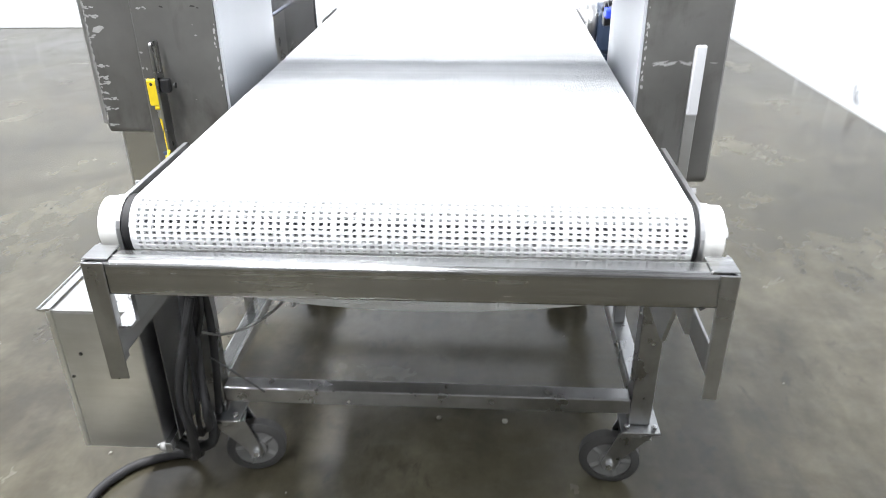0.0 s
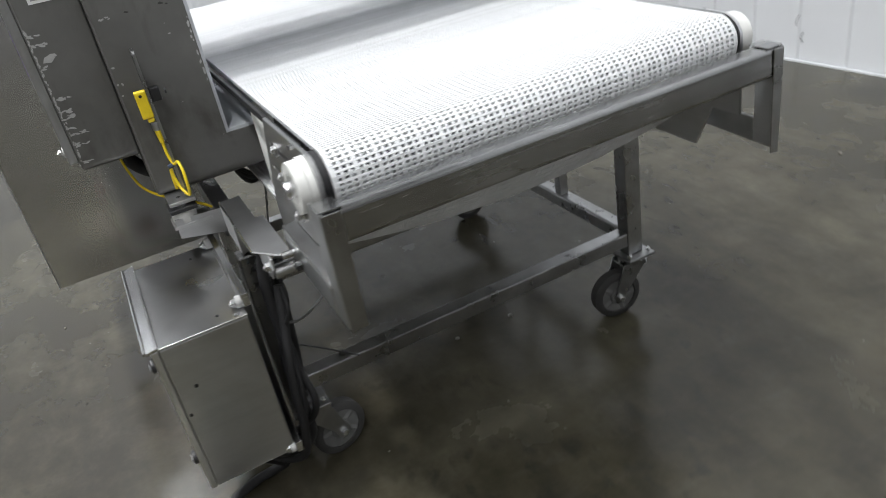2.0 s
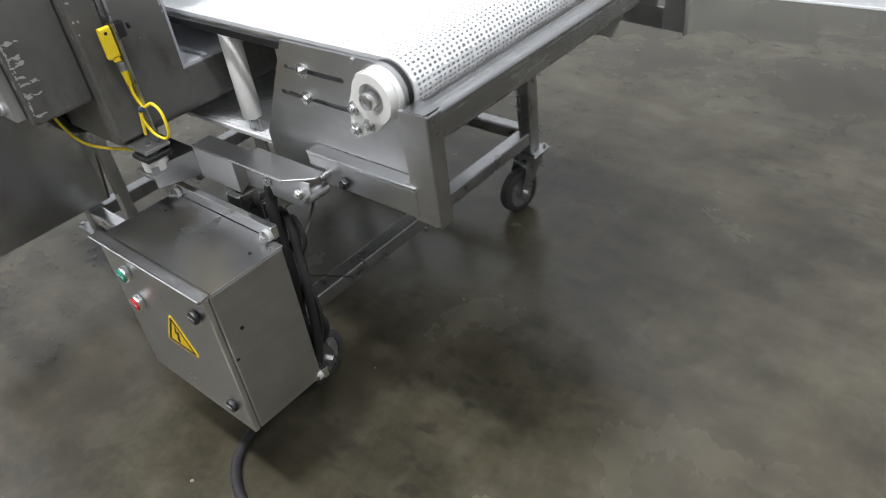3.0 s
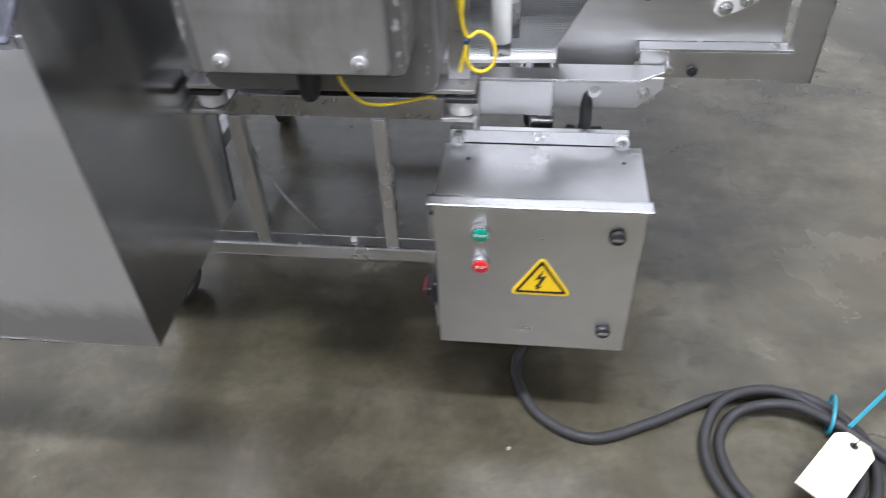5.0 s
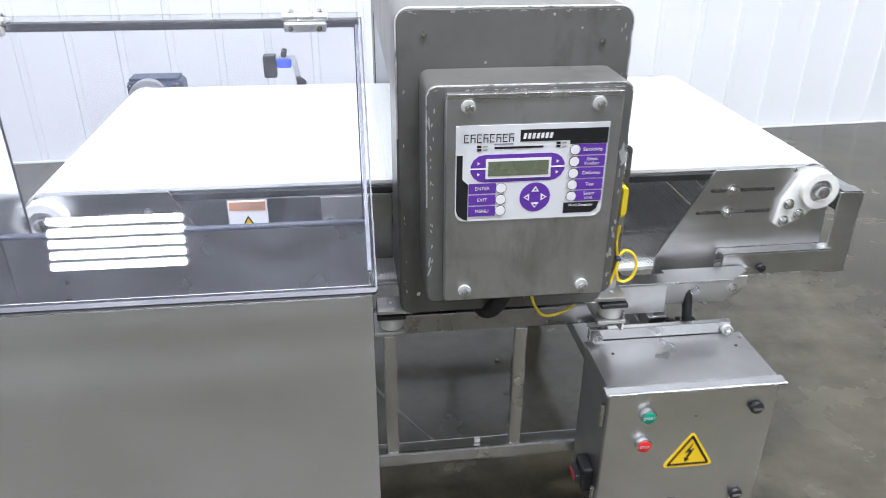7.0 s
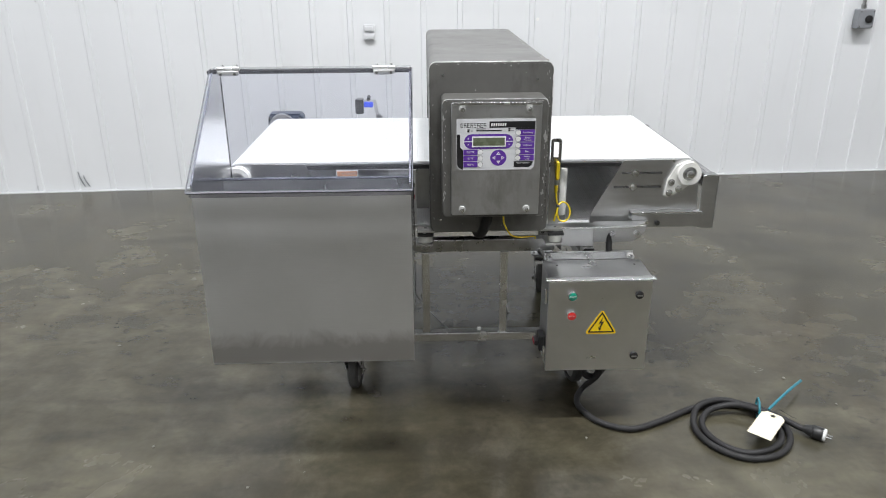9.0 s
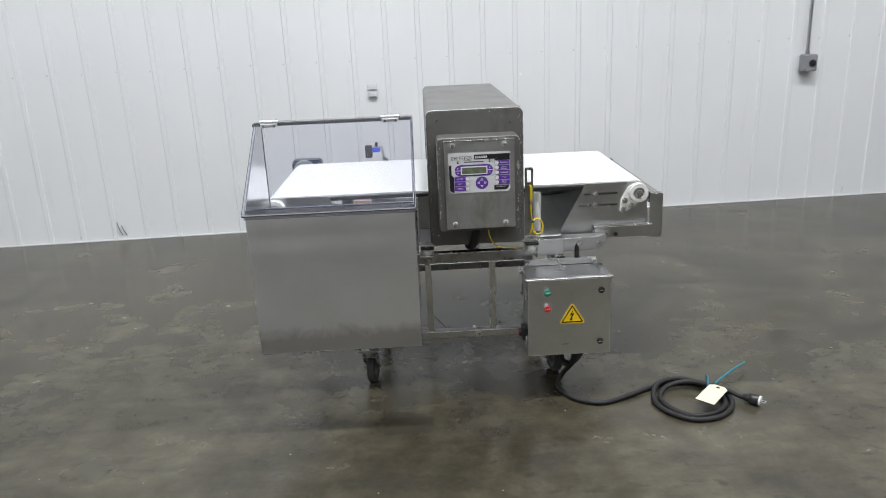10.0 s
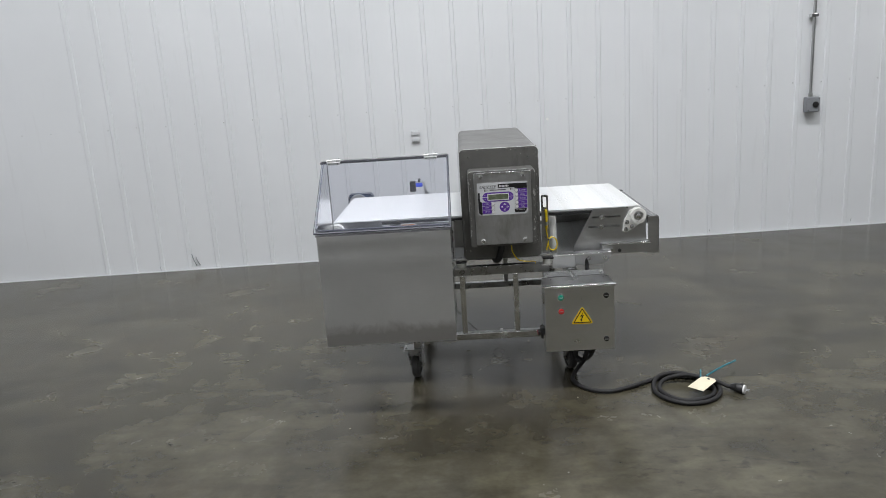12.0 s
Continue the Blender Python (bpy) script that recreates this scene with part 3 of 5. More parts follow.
for flip in (False, True):
    for side, (lo, hi) in ((-1, (PY0, PY0 + 0.006)), (1, (PY1 - 0.006, PY1))):
        plate = part("side_plate", slab(plate_outline(flip, side > 0 and not flip), slots(flip), "y", lo, hi), STEEL_PANEL, conv, "slotted stainless side plate")
        out = Vector((0, side, 0))
        face = lo if side < 0 else hi
        for bx, bz in ((0.567, 0.747), (0.564, 0.701), (0.716, 0.800)):
            x = mirror_x(bx) if flip else bx
            if bz < 0.79:
                part("bolt", bolt((x, face, bz), out, 0.0075, 0.006, 0.012), STEEL_BRIGHT, plate)
            else:
                part("stud", rod((x - 0.03, face, 0.786), (x - 0.03, face + side * 0.006, 0.786), 0.004, 8), STEEL_BRIGHT, plate)
        # black disc for the shade in the gap between the roller and the plate
        ya, yb = sorted((BY0 - 0.0012, PY0 + 0.0068)) if side < 0 else (BY1 + 0.0012, PY1 - 0.0068)
        cx = RX0 if flip else RX1
        part("gap_shade", rod((cx, ya, RZ), (cx, yb, RZ), 0.038 if flip else 0.0400, 32), BLACK_RUBBER, conv, "black disc put in for the dark gap by the roller", True)

# flanged bearings on both ends of both rollers
for cx, flip in ((RX1, False), (RX0, True)):
    for side in (-1, 1):
        face = PY0 if side < 0 else PY1
        sgn = -1 if flip else 1
        tab = [(-0.038, 0.024), (-0.064, -0.024), (-0.070, -0.074), (-0.060, -0.081), (-0.020, -0.062)]
        outline = disc(0, 0, 0.0385, 22, -75, 130) + [(a, b) for a, b in tab[:5]]
        outline = disc(cx, RZ, 0.0385, 28)[::-1] if flip else [(cx + a, RZ + b) for a, b in outline]
        lo, hi = sorted((face + side * 0.0005, face + side * 0.011))
        bearing = part("bearing", slab(outline[::-1] if flip else outline, (), "y", lo, hi, 0.0), UHMW, conv, "white plastic flange bearing", True)
        ring = slab(disc(cx, RZ, 0.0365, 48), [disc(cx, RZ, 0.0225, 32)[::-1]], "y", *sorted((face + side * 0.0115, face + side * 0.026)))
        part("bearing_ring", ring, UHMW, bearing, "", True)
        part("shaft_collar", rod((cx, face + side * 0.004, RZ), (cx, face + side * 0.018, RZ), 0.0218, 24, bevel=0.002), STEEL, bearing, "", True)
        part("shaft_end", rod((cx, face + side * 0.014, RZ), (cx, face + side * 0.037, RZ), 0.0125, 20, bevel=0.002), STEEL_BRIGHT, bearing, "", True)
        for a, b in () if flip else ((-0.052, -0.030), (-0.056, -0.065), (-0.027, -0.052)):
            part("bolt", bolt((cx + sgn * a, face + side * 0.0115, RZ + b), (0, side, 0), 0.0085, 0.007, 0.011), STEEL_BRIGHT, bearing)

# rollers, slider bed, black strips for shade along the belt's edges
for cx in (RX0, RX1):
    part("roller", rod((cx, BY0 + 0.004, RZ), (cx, BY1 - 0.004, RZ), RR - 0.0115, 32), BOX_GREY, conv, "grey drive sprocket roller", True)
part("slider_bed", box(RX0 + 0.04, RX1 - 0.04, BY0 + 0.02, BY1 - 0.02, 0.762, 0.7775), UHMW, conv, "white slider bed under the belt")
for y0, y1 in ((PY0 + 0.0065, BY0 - 0.004), (BY1 + 0.004, PY1 - 0.0065)):
    part("edge_shade_strip", box(RX0 + 0.06, RX1 - 0.06, y0, y1, 0.768, 0.7805, 0.001), BLACK_PLASTIC, conv, "dark strip put in for shade under the belt's edge")
# plain side frame behind the guard
part("side_frame", box(-0.386, -0.092, PY0 - 0.0045, PY0 - 0.0005, 0.640, 0.771, 0.001), STEEL_TUBE, conv)
splice = part("splice_plate", box(-0.220, -0.133, PY0 - 0.0080, PY0 - 0.0050, 0.588, 0.770, 0.001), SATIN_APRON, conv, "bolted stainless splice plate with a red printed ring")
for bx, bz in ((-0.146, 0.720), (-0.150, 0.628), (-0.205, 0.720), (-0.205, 0.628)):
    part("bolt", bolt((bx, PY0 - 0.0081, bz), (0, -1, 0), 0.0065, 0.005, 0.010), STEEL_BRIGHT, splice)
part("red_ring", slab(disc(-0.166, 0.681, 0.0275, 28), [disc(-0.166, 0.681, 0.0226, 28)[::-1]], "y", PY0 - 0.0088, PY0 - 0.0082), RING_RED, splice, "thin red printed ring")
lab = part("warning_label", box(-0.384, -0.315, PY0 - 0.0058, PY0 - 0.005, 0.700, 0.769), WHITE_PRINT, conv, "white label with an orange warning band")
part("band", box(-0.381, -0.318, PY0 - 0.0066, PY0 - 0.0059, 0.750, 0.766), ORANGE, lab)
words("WARNING", 0.0105, (-0.343, PY0 - 0.0069, 0.758), BOX_GREY, lab)
part("symbol", slab([(-0.365, 0.712), (-0.335, 0.712), (-0.350, 0.738)], (), "y", PY0 - 0.0066, PY0 - 0.0059), SIGN_YELLOW, lab, "yellow warning triangle")
part("symbol_border", slab([(-0.367, 0.7105), (-0.333, 0.7105), (-0.350, 0.7405)], [[(-0.350, 0.7355), (-0.3375, 0.7132), (-0.3625, 0.7132)]], "y", PY0 - 0.0074, PY0 - 0.0068), INK, lab)

# end cross bars with their angle posts
bar = part("end_bar", box(0.792, 0.8285, -0.4165, 0.3705, 0.692, 0.741, bevel=0.007, seg=4), BAR_STEEL, conv, "scuffed square steel end bar")
for side, y0, y1 in ((-1, -0.417, -0.413), (1, 0.367, 0.371)):
    ya, yb = sorted((y0 if side < 0 else y1, (y0 if side < 0 else y1) - side * 0.032))
    part("weld_tab", box(0.788, 0.8265, ya, yb, 0.7412, 0.7438, bevel=0.001), BAR_STEEL, bar, "welded tab on the bar's end")
    post = part("corner_post", slab([(0.780, 0.742), (0.8285, 0.742), (0.8285, 0.568), (0.820, 0.5635), (0.780, 0.566)], (), "y", y0, y1, 0.001), STEEL_PANEL, conv, "angle iron corner post")
    ya, yb = (y0 + 0.0042, y0 + 0.026) if side < 0 else (y1 - 0.026, y1 - 0.0042)
    inner = [(y0, 0.7405), (yb + 0.002, 0.7405), (yb, 0.566), (y0, 0.564)] if side < 0 else [(ya + 0.004, 0.7405), (ya + 0.008, 0.562), (y1, 0.560), (y1, 0.7405)]
    part("post_face", slab(inner, (), "x", 0.8288, 0.8314, 0.001), STEEL_TUBE, post)
    # angle rail under the side plate: folded with a flange on the near side, a plain deep web on the far side
    if side < 0:
        rail = part("angle_rail", box(0.560, 0.791, -0.420, PY0 - 0.0005, 0.618, 0.6225, bevel=0.001), STEEL_BRIGHT, conv, "bright angle rail")
        part("angle_web", box(0.562, 0.791, -0.420, -0.416, 0.572, 0.6175, bevel=0.001), STEEL, rail)
        part("bolt", bolt((0.644, -0.420, 0.588), (0, side, 0), 0.009, 0.008, 0.0), BLACK_PLASTIC, rail)
    else:
        web = [(0.655, 0.572), (0.7795, 0.5655), (0.7795, 0.611), (0.655, 0.614)]
        rail = part("angle_rail", slab(web, (), "y", 0.367, 0.371, 0.001), STEEL_TUBE, conv, "dull angle rail web")
        part("bolt", bolt((0.74, 0.371, 0.588), (0, side, 0), 0.009, 0.008, 0.0), BLACK_PLASTIC, rail)
    # guide bracket with a chamfered end
    if side < 0:
        top = [(0.313, -0.476), (0.557, -0.476), (0.600, -0.445), (0.600, -0.424), (0.434, -0.424), (0.434, -0.438), (0.313, -0.438)]
        guide = part("guide_bracket", slab(top, (), "z", 0.5925, 0.596, 0.001), STEEL, conv, "bright folded guide bracket")
        part("lip", rod((0.313, -0.4762, 0.5942), (0.557, -0.4762, 0.5942), 0.0022, 8), STEEL_BRIGHT, guide, "", True)
        web = [(0.429, 0.592), (0.429, 0.537), (0.560, 0.537), (0.598, 0.572), (0.598, 0.592)]
        part("web", slab(web, (), "y", -0.4585, -0.455, 0.001), SATIN_APRON, guide)
        part("front_apron", box(0.3125, 0.4255, -0.478, -0.4745, 0.532, 0.592, 0.001), SATIN_APRON, guide, "pale satin apron plate")
        part("apron_return", slab([(-0.478, 0.532), (-0.478, 0.592), (-0.445, 0.592), (-0.445, 0.548)], (), "x", 0.4258, 0.4285), STEEL, guide)
        part("seat_end", slab([(-0.561, 0.590), (-0.4785, 0.5845), (-0.4785, 0.535), (-0.561, 0.552)], (), "x", 0.309, 0.3122), STEEL, guide, "end plate of the mount seat")
        for bx in (0.493, 0.5695):
            part("bolt", bolt((bx, -0.4586, 0.5665), (0, -1, 0), 0.008, 0.006, 0.010), STEEL_BRIGHT, guide)
        part("standoff", rod((0.577, -0.4545, 0.556), (0.577, PY0 - 0.018, 0.556), 0.011, 14), STEEL, guide, "", True)
        part("standoff", rod((0.606, -0.4205, 0.594), (0.606, -0.440, 0.594), 0.006, 12), STEEL_BRIGHT, guide, "", True)
        continue
    yo, yi = 0.423, 0.427
    web = [(0.330, 0.578), (0.330, 0.524), (0.560, 0.524), (0.596, 0.556), (0.598, 0.597), (0.45, 0.580)]
    guide = part("guide_bracket", slab(web, (), "y", yo, yi, 0.001), STEEL_TUBE, conv, "dull folded guide bracket")
    ft = [(0.330, 0.578), (0.45, 0.580), (0.598, 0.598), (0.598, 0.602), (0.45, 0.584), (0.330, 0.582)]
    part("flange", slab(ft, (), "y", 0.400, 0.427), STEEL_TUBE, guide)
    for bx in (0.494, 0.570):
        part("bolt", bolt((bx, yi, 0.558), (0, 1, 0), 0.008, 0.006, 0.012), STEEL_BRIGHT, guide)
    part("standoff", rod((0.545, yo, 0.556), (0.545, yo - 0.045, 0.556), 0.011, 14), STEEL, guide, "", True)

# white posts that carry the belt's edge
for px, py, z0 in ((0.339, -0.358, 0.600), (0.351, -0.262, 0.630)):
    part("wear_post", rod((px, py, z0), (px, py, 0.761), 0.0178, 22, bevel=0.004), UHMW, conv, "white plastic post", True)
    part("post_foot", box(px - 0.017, px + 0.017, py - 0.003, py + 0.003, 0.52, z0 + 0.01, 0.001), STEEL_TUBE, conv)

# under frame: rails, rungs, legs
NY0, NY1, FY0, FY1 = -0.487, -0.452, 0.370, 0.407
for y0, y1 in ((NY0, NY1), (FY0, FY1)):
    part("upper_rail", box(-0.34, 0.304 if y0 < 0 else 0.44, y0 + 0.004, y1 + 0.004, 0.520, 0.562, 0.003), STEEL_TUBE, conv)
    # light is put into the steel: near rails lighter, far rails darker
    part("lower_rail", box(-0.36, 0.43, y0, y1, 0.200, 0.235, 0.005), STEEL_BRIGHT if y0 < 0 else STEEL_TUBE, conv)
    for rx in (-0.107, 0.1445):
        part("rung", box(rx - 0.0122, rx + 0.0122, y0 + 0.003, y0 + 0.028, 0.2355, 0.5195, 0.002), STEEL_BRIGHT if y0 < 0 else STEEL_TUBE, conv)
    for lx in (-0.340, 0.412):
        part("leg", box(lx - 0.019, lx + 0.019, y0 - 0.002, y1 + 0.004, 0.172, 0.529 if y0 < 0 < lx else 0.5175, 0.003), STEEL_TUBE, conv)
for lx in (-0.340, 0.412):
    part("upper_cross_tube", box(lx - 0.0175, lx + 0.0175, NY1 + 0.0045, FY0 - 0.0025, 0.456, 0.493, 0.004), STEEL_TUBE, conv)
    part("lower_cross_tube", box(lx - 0.0185, lx + 0.0185, NY1 + 0.0045, FY0 - 0.0025, 0.199, 0.234, 0.003), STEEL_TUBE, conv)
part("rail_tag", box(0.062, 0.073, NY0 + 0.012, NY0 + 0.020, 0.2375, 0.2455), WHITE_PRINT, conv, "small white tag on the rail")


def caster(lx, ly, swing):
    """A swivel caster: plate, fork, wheel; swing turns the trailing wheel about its post."""
    rot = Matrix.Translation((lx, ly, 0)) @ Matrix.Rotation(swing, 4, "Z")
    base = part("caster", box(lx - 0.046, lx + 0.046, ly - 0.038, ly + 0.038, 0.1655, 0.1715, 0.001), STEEL_TUBE, conv, "steel swivel caster with a dark wheel")
    for a in (-0.034, 0.034):
        for b in (-0.027, 0.027):
            part("bolt", bolt((lx + a, ly + b, 0.172), (0, 0, 1), 0.006, 0.006), STEEL_BRIGHT, base)
    wx, wz, wr = -0.046, 0.0625, 0.062

    def turned(bm):
        bmesh.ops.transform(bm, matrix=rot, verts=bm.verts)
        return bm

    part("swivel", turned(rod((0, 0, 0.142), (0, 0, 0.165), 0.030, 20, bevel=0.004)), STEEL_TUBE, base, "", True)
    for s in (-1, 1):
        outline = [(0.030, 0.150), (-0.032, 0.150), (wx - 0.016, wz + 0.0), (wx - 0.010, wz - 0.014), (wx + 0.010, wz - 0.014), (wx + 0.018, wz + 0.01)]
        part("fork", turned(slab(outline, (), "y", *sorted((s * 0.024, s * 0.0275)))), STEEL_TUBE, base)
    part("fork_bridge", turned(box(-0.032, 0.030, -0.0275, 0.0275, 0.138, 0.1425, 0.001)), STEEL_TUBE, base)
    tyre = bmesh.new()
    prof = [(-0.017, 0.045), (-0.017, 0.054), (-0.011, wr), (0.011, wr), (0.017, 0.054), (0.017, 0.045)]
    rings = [[tyre.verts.new((wx + r * math.cos(2 * math.pi * k / 36), y, wz + r * math.sin(2 * math.pi * k / 36))) for y, r in prof] for k in range(36)]
    for k in range(36):
        a, b = rings[k], rings[(k + 1) % 36]
        for j in range(6):
            tyre.faces.new((a[j], a[(j + 1) % 6], b[(j + 1) % 6], b[j]))
    part("tyre", turned(tyre), TYRE, base, "dark rubber tyre", True)
    hub = bmesh.new()
    rod((wx, -0.012, wz), (wx, 0.012, wz), 0.0455, 36, bm=hub)
    rod((wx, -0.020, wz), (wx, 0.020, wz), 0.022, 20, 0.022, bevel=0.003, bm=hub)
    for k in range(5):
        t = 2 * math.pi * k / 5
        rod((wx + 0.018 * math.cos(t), 0, wz + 0.018 * math.sin(t)), (wx + 0.044 * math.cos(t), 0, wz + 0.044 * math.sin(t)), 0.015, 8, bm=hub)
    part("wheel", turned(hub), WHEEL_GREY, base, "grey moulded wheel centre", True)
    part("axle", turned(rod((wx, -0.036, wz), (wx, 0.036, wz), 0.0075, 6)), STEEL_BRIGHT, base)


caster(0.412, -0.452, radians(-78))
caster(0.408, 0.390, radians(82))
caster(-0.362, -0.464, radians(-98))
caster(-0.340, 0.378, radians(95))

# gear motor on the far end of the drive roller
motor = part("gear_motor", box(-0.752, -0.606, 0.392, 0.470, 0.676, 0.792, 0.012), MOTOR_BLUE, conv, "dark blue gear motor")
part("gear_cover", rod((-0.690, 0.366, 0.748), (-0.690, 0.3915, 0.748), 0.054, 28, bevel=0.004), STEEL, motor, "", True)
part("motor_can", rod((-0.670, 0.432, 0.690), (-0.670, 0.432, 0.500), 0.055, 28, bevel=0.006), MOTOR_BLUE, motor, "", True)
for k in range(9):
    part("cooling_fin", rod((-0.670, 0.432, 0.672 - 0.019 * k), (-0.670, 0.432, 0.668 - 0.019 * k), 0.061, 24), MOTOR_BLUE, motor)
for a in (-0.742, -0.618):
    for b in (0.688, 0.782):
        part("bolt", bolt((a, 0.3915, b), (0, -1, 0), 0.006, 0.005), ZINC, motor)
part("top_cap", box(-0.744, -0.616, 0.400, 0.462, 0.7925, 0.798, 0.002), MOTOR_BLUE, motor, "ribbed blue cap")

# photo sensor on its bracket beyond the belt
sen = part("photo_sensor", box(-0.385, -0.352, 0.366, 0.402, 0.800, 0.858, 0.003), BLACK_PLASTIC, conv, "black photo sensor with blue tape on a bent bracket")
part("tape", box(-0.350, -0.312, 0.364, 0.398, 0.826, 0.848, 0.004), BRIGHT_BLUE, sen, "blue tape")
part("bracket", slab([(-0.352, 0.856), (-0.30, 0.856), (-0.290, 0.80), (-0.276, 0.79), (-0.276, 0.70), (-0.300, 0.70), (-0.302, 0.79), (-0.312, 0.845), (-0.352, 0.849)], (), "y", 0.376, 0.380), STEEL, sen)
part("knob", rod((-0.33, 0.370, 0.860), (-0.33, 0.400, 0.864), 0.008, 12), BLACK_PLASTIC, sen, "", True)
part("bracket_foot", box(-0.31, -0.27, PY1 + 0.0005, 0.380, 0.690, 0.700, 0.001), STEEL, sen)
part("lens", rod((-0.369, 0.3655, 0.84), (-0.369, 0.362, 0.84), 0.006, 14), BLACK_RUBBER, sen, "", True)


# the belt: one slat shape, laid along the loop
PITCH, COLS = 0.0150, 66
SEAM = 0.284                                  # a lane line near the far edge


def slat_mesh(sag, wide_lug, slim_lug):
    """One link row: two cross ribs joined by short lugs, open between them."""
    wide = BY1 - BY0
    w = wide / COLS
    bm = bmesh.new()

    def lug(u0, u1, v0, v1, h0, h1):
        q = [(u0, v0), (u1, v0), (u1, v1), (u0, v1)]
        drop = [sag * (1 - (2 * v / wide) ** 2) for _, v in q]
        up = [bm.verts.new((u, v, h1 + e)) for (u, v), e in zip(q, drop)]
        dn = [bm.verts.new((u, v, h0 + e)) for (u, v), e in zip(q, drop)]
        bm.faces.new(up)
        bm.faces.new(dn[::-1])
        for i in range(4):
            bm.faces.new((dn[i], dn[(i + 1) % 4], up[(i + 1) % 4], up[i]))

    for u in (-0.00375, 0.00375):
        n = 10
        for c in range(n):
            v = -wide / 2 + wide * c / n
            if v < SEAM < v + wide / n:
                lug(u - 0.0016, u + 0.0016, v, SEAM - 0.0006, -0.007, 0.0)
                lug(u - 0.0016, u + 0.0016, SEAM + 0.0006, v + wide / n, -0.007, 0.0)
            else:
                lug(u - 0.0016, u + 0.0016, v, v + wide / n, -0.007, 0.0)
    for v in (-wide / 2, wide / 2 - 0.003):
        lug(-0.0074, 0.0074, v, v + 0.003, -0.0068, -0.0002)
    for c in range(COLS):
        v = -wide / 2 + (c + 0.5) * w
        half = w * (slim_lug if c % 3 else wide_lug)
        lug(-0.00215, 0.00215, v - half, v + half, -0.0065, -0.0007)
        lug(0.00535, 0.00965, v - half, v + half, -0.0065, -0.0007)
    me = bpy.data.meshes.new("belt_slat")
    bm.to_mesh(me)
    bm.free()
    me.materials.append(BELT)
    return me


def belt_loop():
    pts = [(RX0, RZ + RR), (RX1, RZ + RR)]
    pts += [(RX1 + RR * math.sin(radians(a)), RZ + RR * math.cos(radians(a))) for a in range(6, 181, 6)]
    low = smooth_path([(RX1, 0, RZ - RR), (0.672, 0, 0.622), (0.60, 0, 0.583), (0.44, 0, 0.572), (0.02, 0, 0.566), (-0.40, 0, 0.572), (-0.555, 0, 0.583), (-0.627, 0, 0.622), (RX0, 0, RZ - RR)], 12)
    pts += [(p.x, p.z) for p in low[1:]]
    pts += [(RX0 - RR * math.sin(radians(a)), RZ - RR * math.cos(radians(a))) for a in range(6, 180, 6)]
    return [Vector((x, 0, z)) for x, z in pts]


belt = part("belt", box(RX0 + 0.05, RX1 - 0.05, BY0 + 0.012, BY1 - 0.012, 0.7785, 0.7828), BELT, conv, "white modular plastic belt of small open links")
loop = belt_loop()
lengths = [(loop[(i + 1) % len(loop)] - loop[i]).length for i in range(len(loop))]
total = sum(lengths)
rows = round(total / PITCH)
level, easing, curled, bent = slat_mesh(0.0, 0.46, 0.42), slat_mesh(0.0, 0.38, 0.31), slat_mesh(0.0, 0.31, 0.21), slat_mesh(0.030, 0.40, 0.34)
base = Vector(conv.location)
i, done = 0, 0.0
for k in range(rows):
    want = total * k / rows
    while done + lengths[i] < want:
        done += lengths[i]
        i += 1
    a, b = loop[i], loop[(i + 1) % len(loop)]
    at = a + (b - a) * ((want - done) / lengths[i])
    d = (b - a).normalized()
    sagging = d.x < -0.5 and at.z < 0.66
    flat = d.x > 0.999 and RX0 < at.x < RX1 - 0.012
    ob = new("slat", bent if sagging else (easing if at.x > RX1 - 0.11 else level) if flat else curled)
    ob.parent = belt
    turn = Matrix((( d.x, 0, -d.z, 0), (0, 1, 0, 0), (d.z, 0, d.x, 0), (0, 0, 0, 1)))
    ob.matrix_local = Matrix.Translation(at + Vector((0, BYC, 0)) - base) @ turn


# ---- metal detector head ----
DX0, DX1, DY0, DY1, DZ0, DZ1 = -0.091, 0.260, -0.570, 0.494, 0.619, 1.122
det = thing("metal_detector", (0.083, -0.03, DZ0), "chipped grey metal detector head standing over the belt", "metal detector")


AY0, AY1, AZ0, AZ1 = -0.416, 0.347, 0.700, 0.977
body = slab(rounded(DX0, DX1, DZ0, DZ1, 0.022, 6), (), "y", DY0, DY1, 0.004)
case = part("case", body, DETECTOR_GREY, det, "chipped grey painted case", True)
cutter = new("aperture_cut", bpy.data.meshes.new("aperture_cut"))
cb = box(DX0 - 0.1, DX1 + 0.1, AY0, AY1, AZ0, AZ1)
cb.to_mesh(cutter.data)
cb.free()
cutter.location = -Vector(det.location)
cut = case.modifiers.new("aperture", "BOOLEAN")
cut.operation, cut.object, cut.solver = "DIFFERENCE", cutter, "EXACT"
bpy.context.view_layer.update()
cutter.location = (0, 0, 0)
cutter.matrix_world = Matrix.Identity(4)
bpy.context.view_layer.update()
done_mesh = bpy.data.meshes.new_from_object(case.evaluated_get(bpy.context.evaluated_depsgraph_get()))
case.modifiers.clear()
case.data = done_mesh
bpy.data.objects.remove(cutter)
for y0, y1, z0, z1 in ((AY0 + 0.0005, AY0 + 0.006, AZ0, AZ1 - 0.0005), (AY1 - 0.006, AY1 - 0.0005, AZ0, AZ1 - 0.0005), (AY0 + 0.0065, AY1 - 0.0065, AZ1 - 0.006, AZ1 - 0.0005), (AY0 + 0.0065, AY1 - 0.0065, AZ0 + 0.0005, AZ0 + 0.006)):
    part("aperture_liner", box(DX0 + 0.003, DX1 - 0.003, y0, y1, z0, z1), LINER, det, "pale grey tunnel liner")

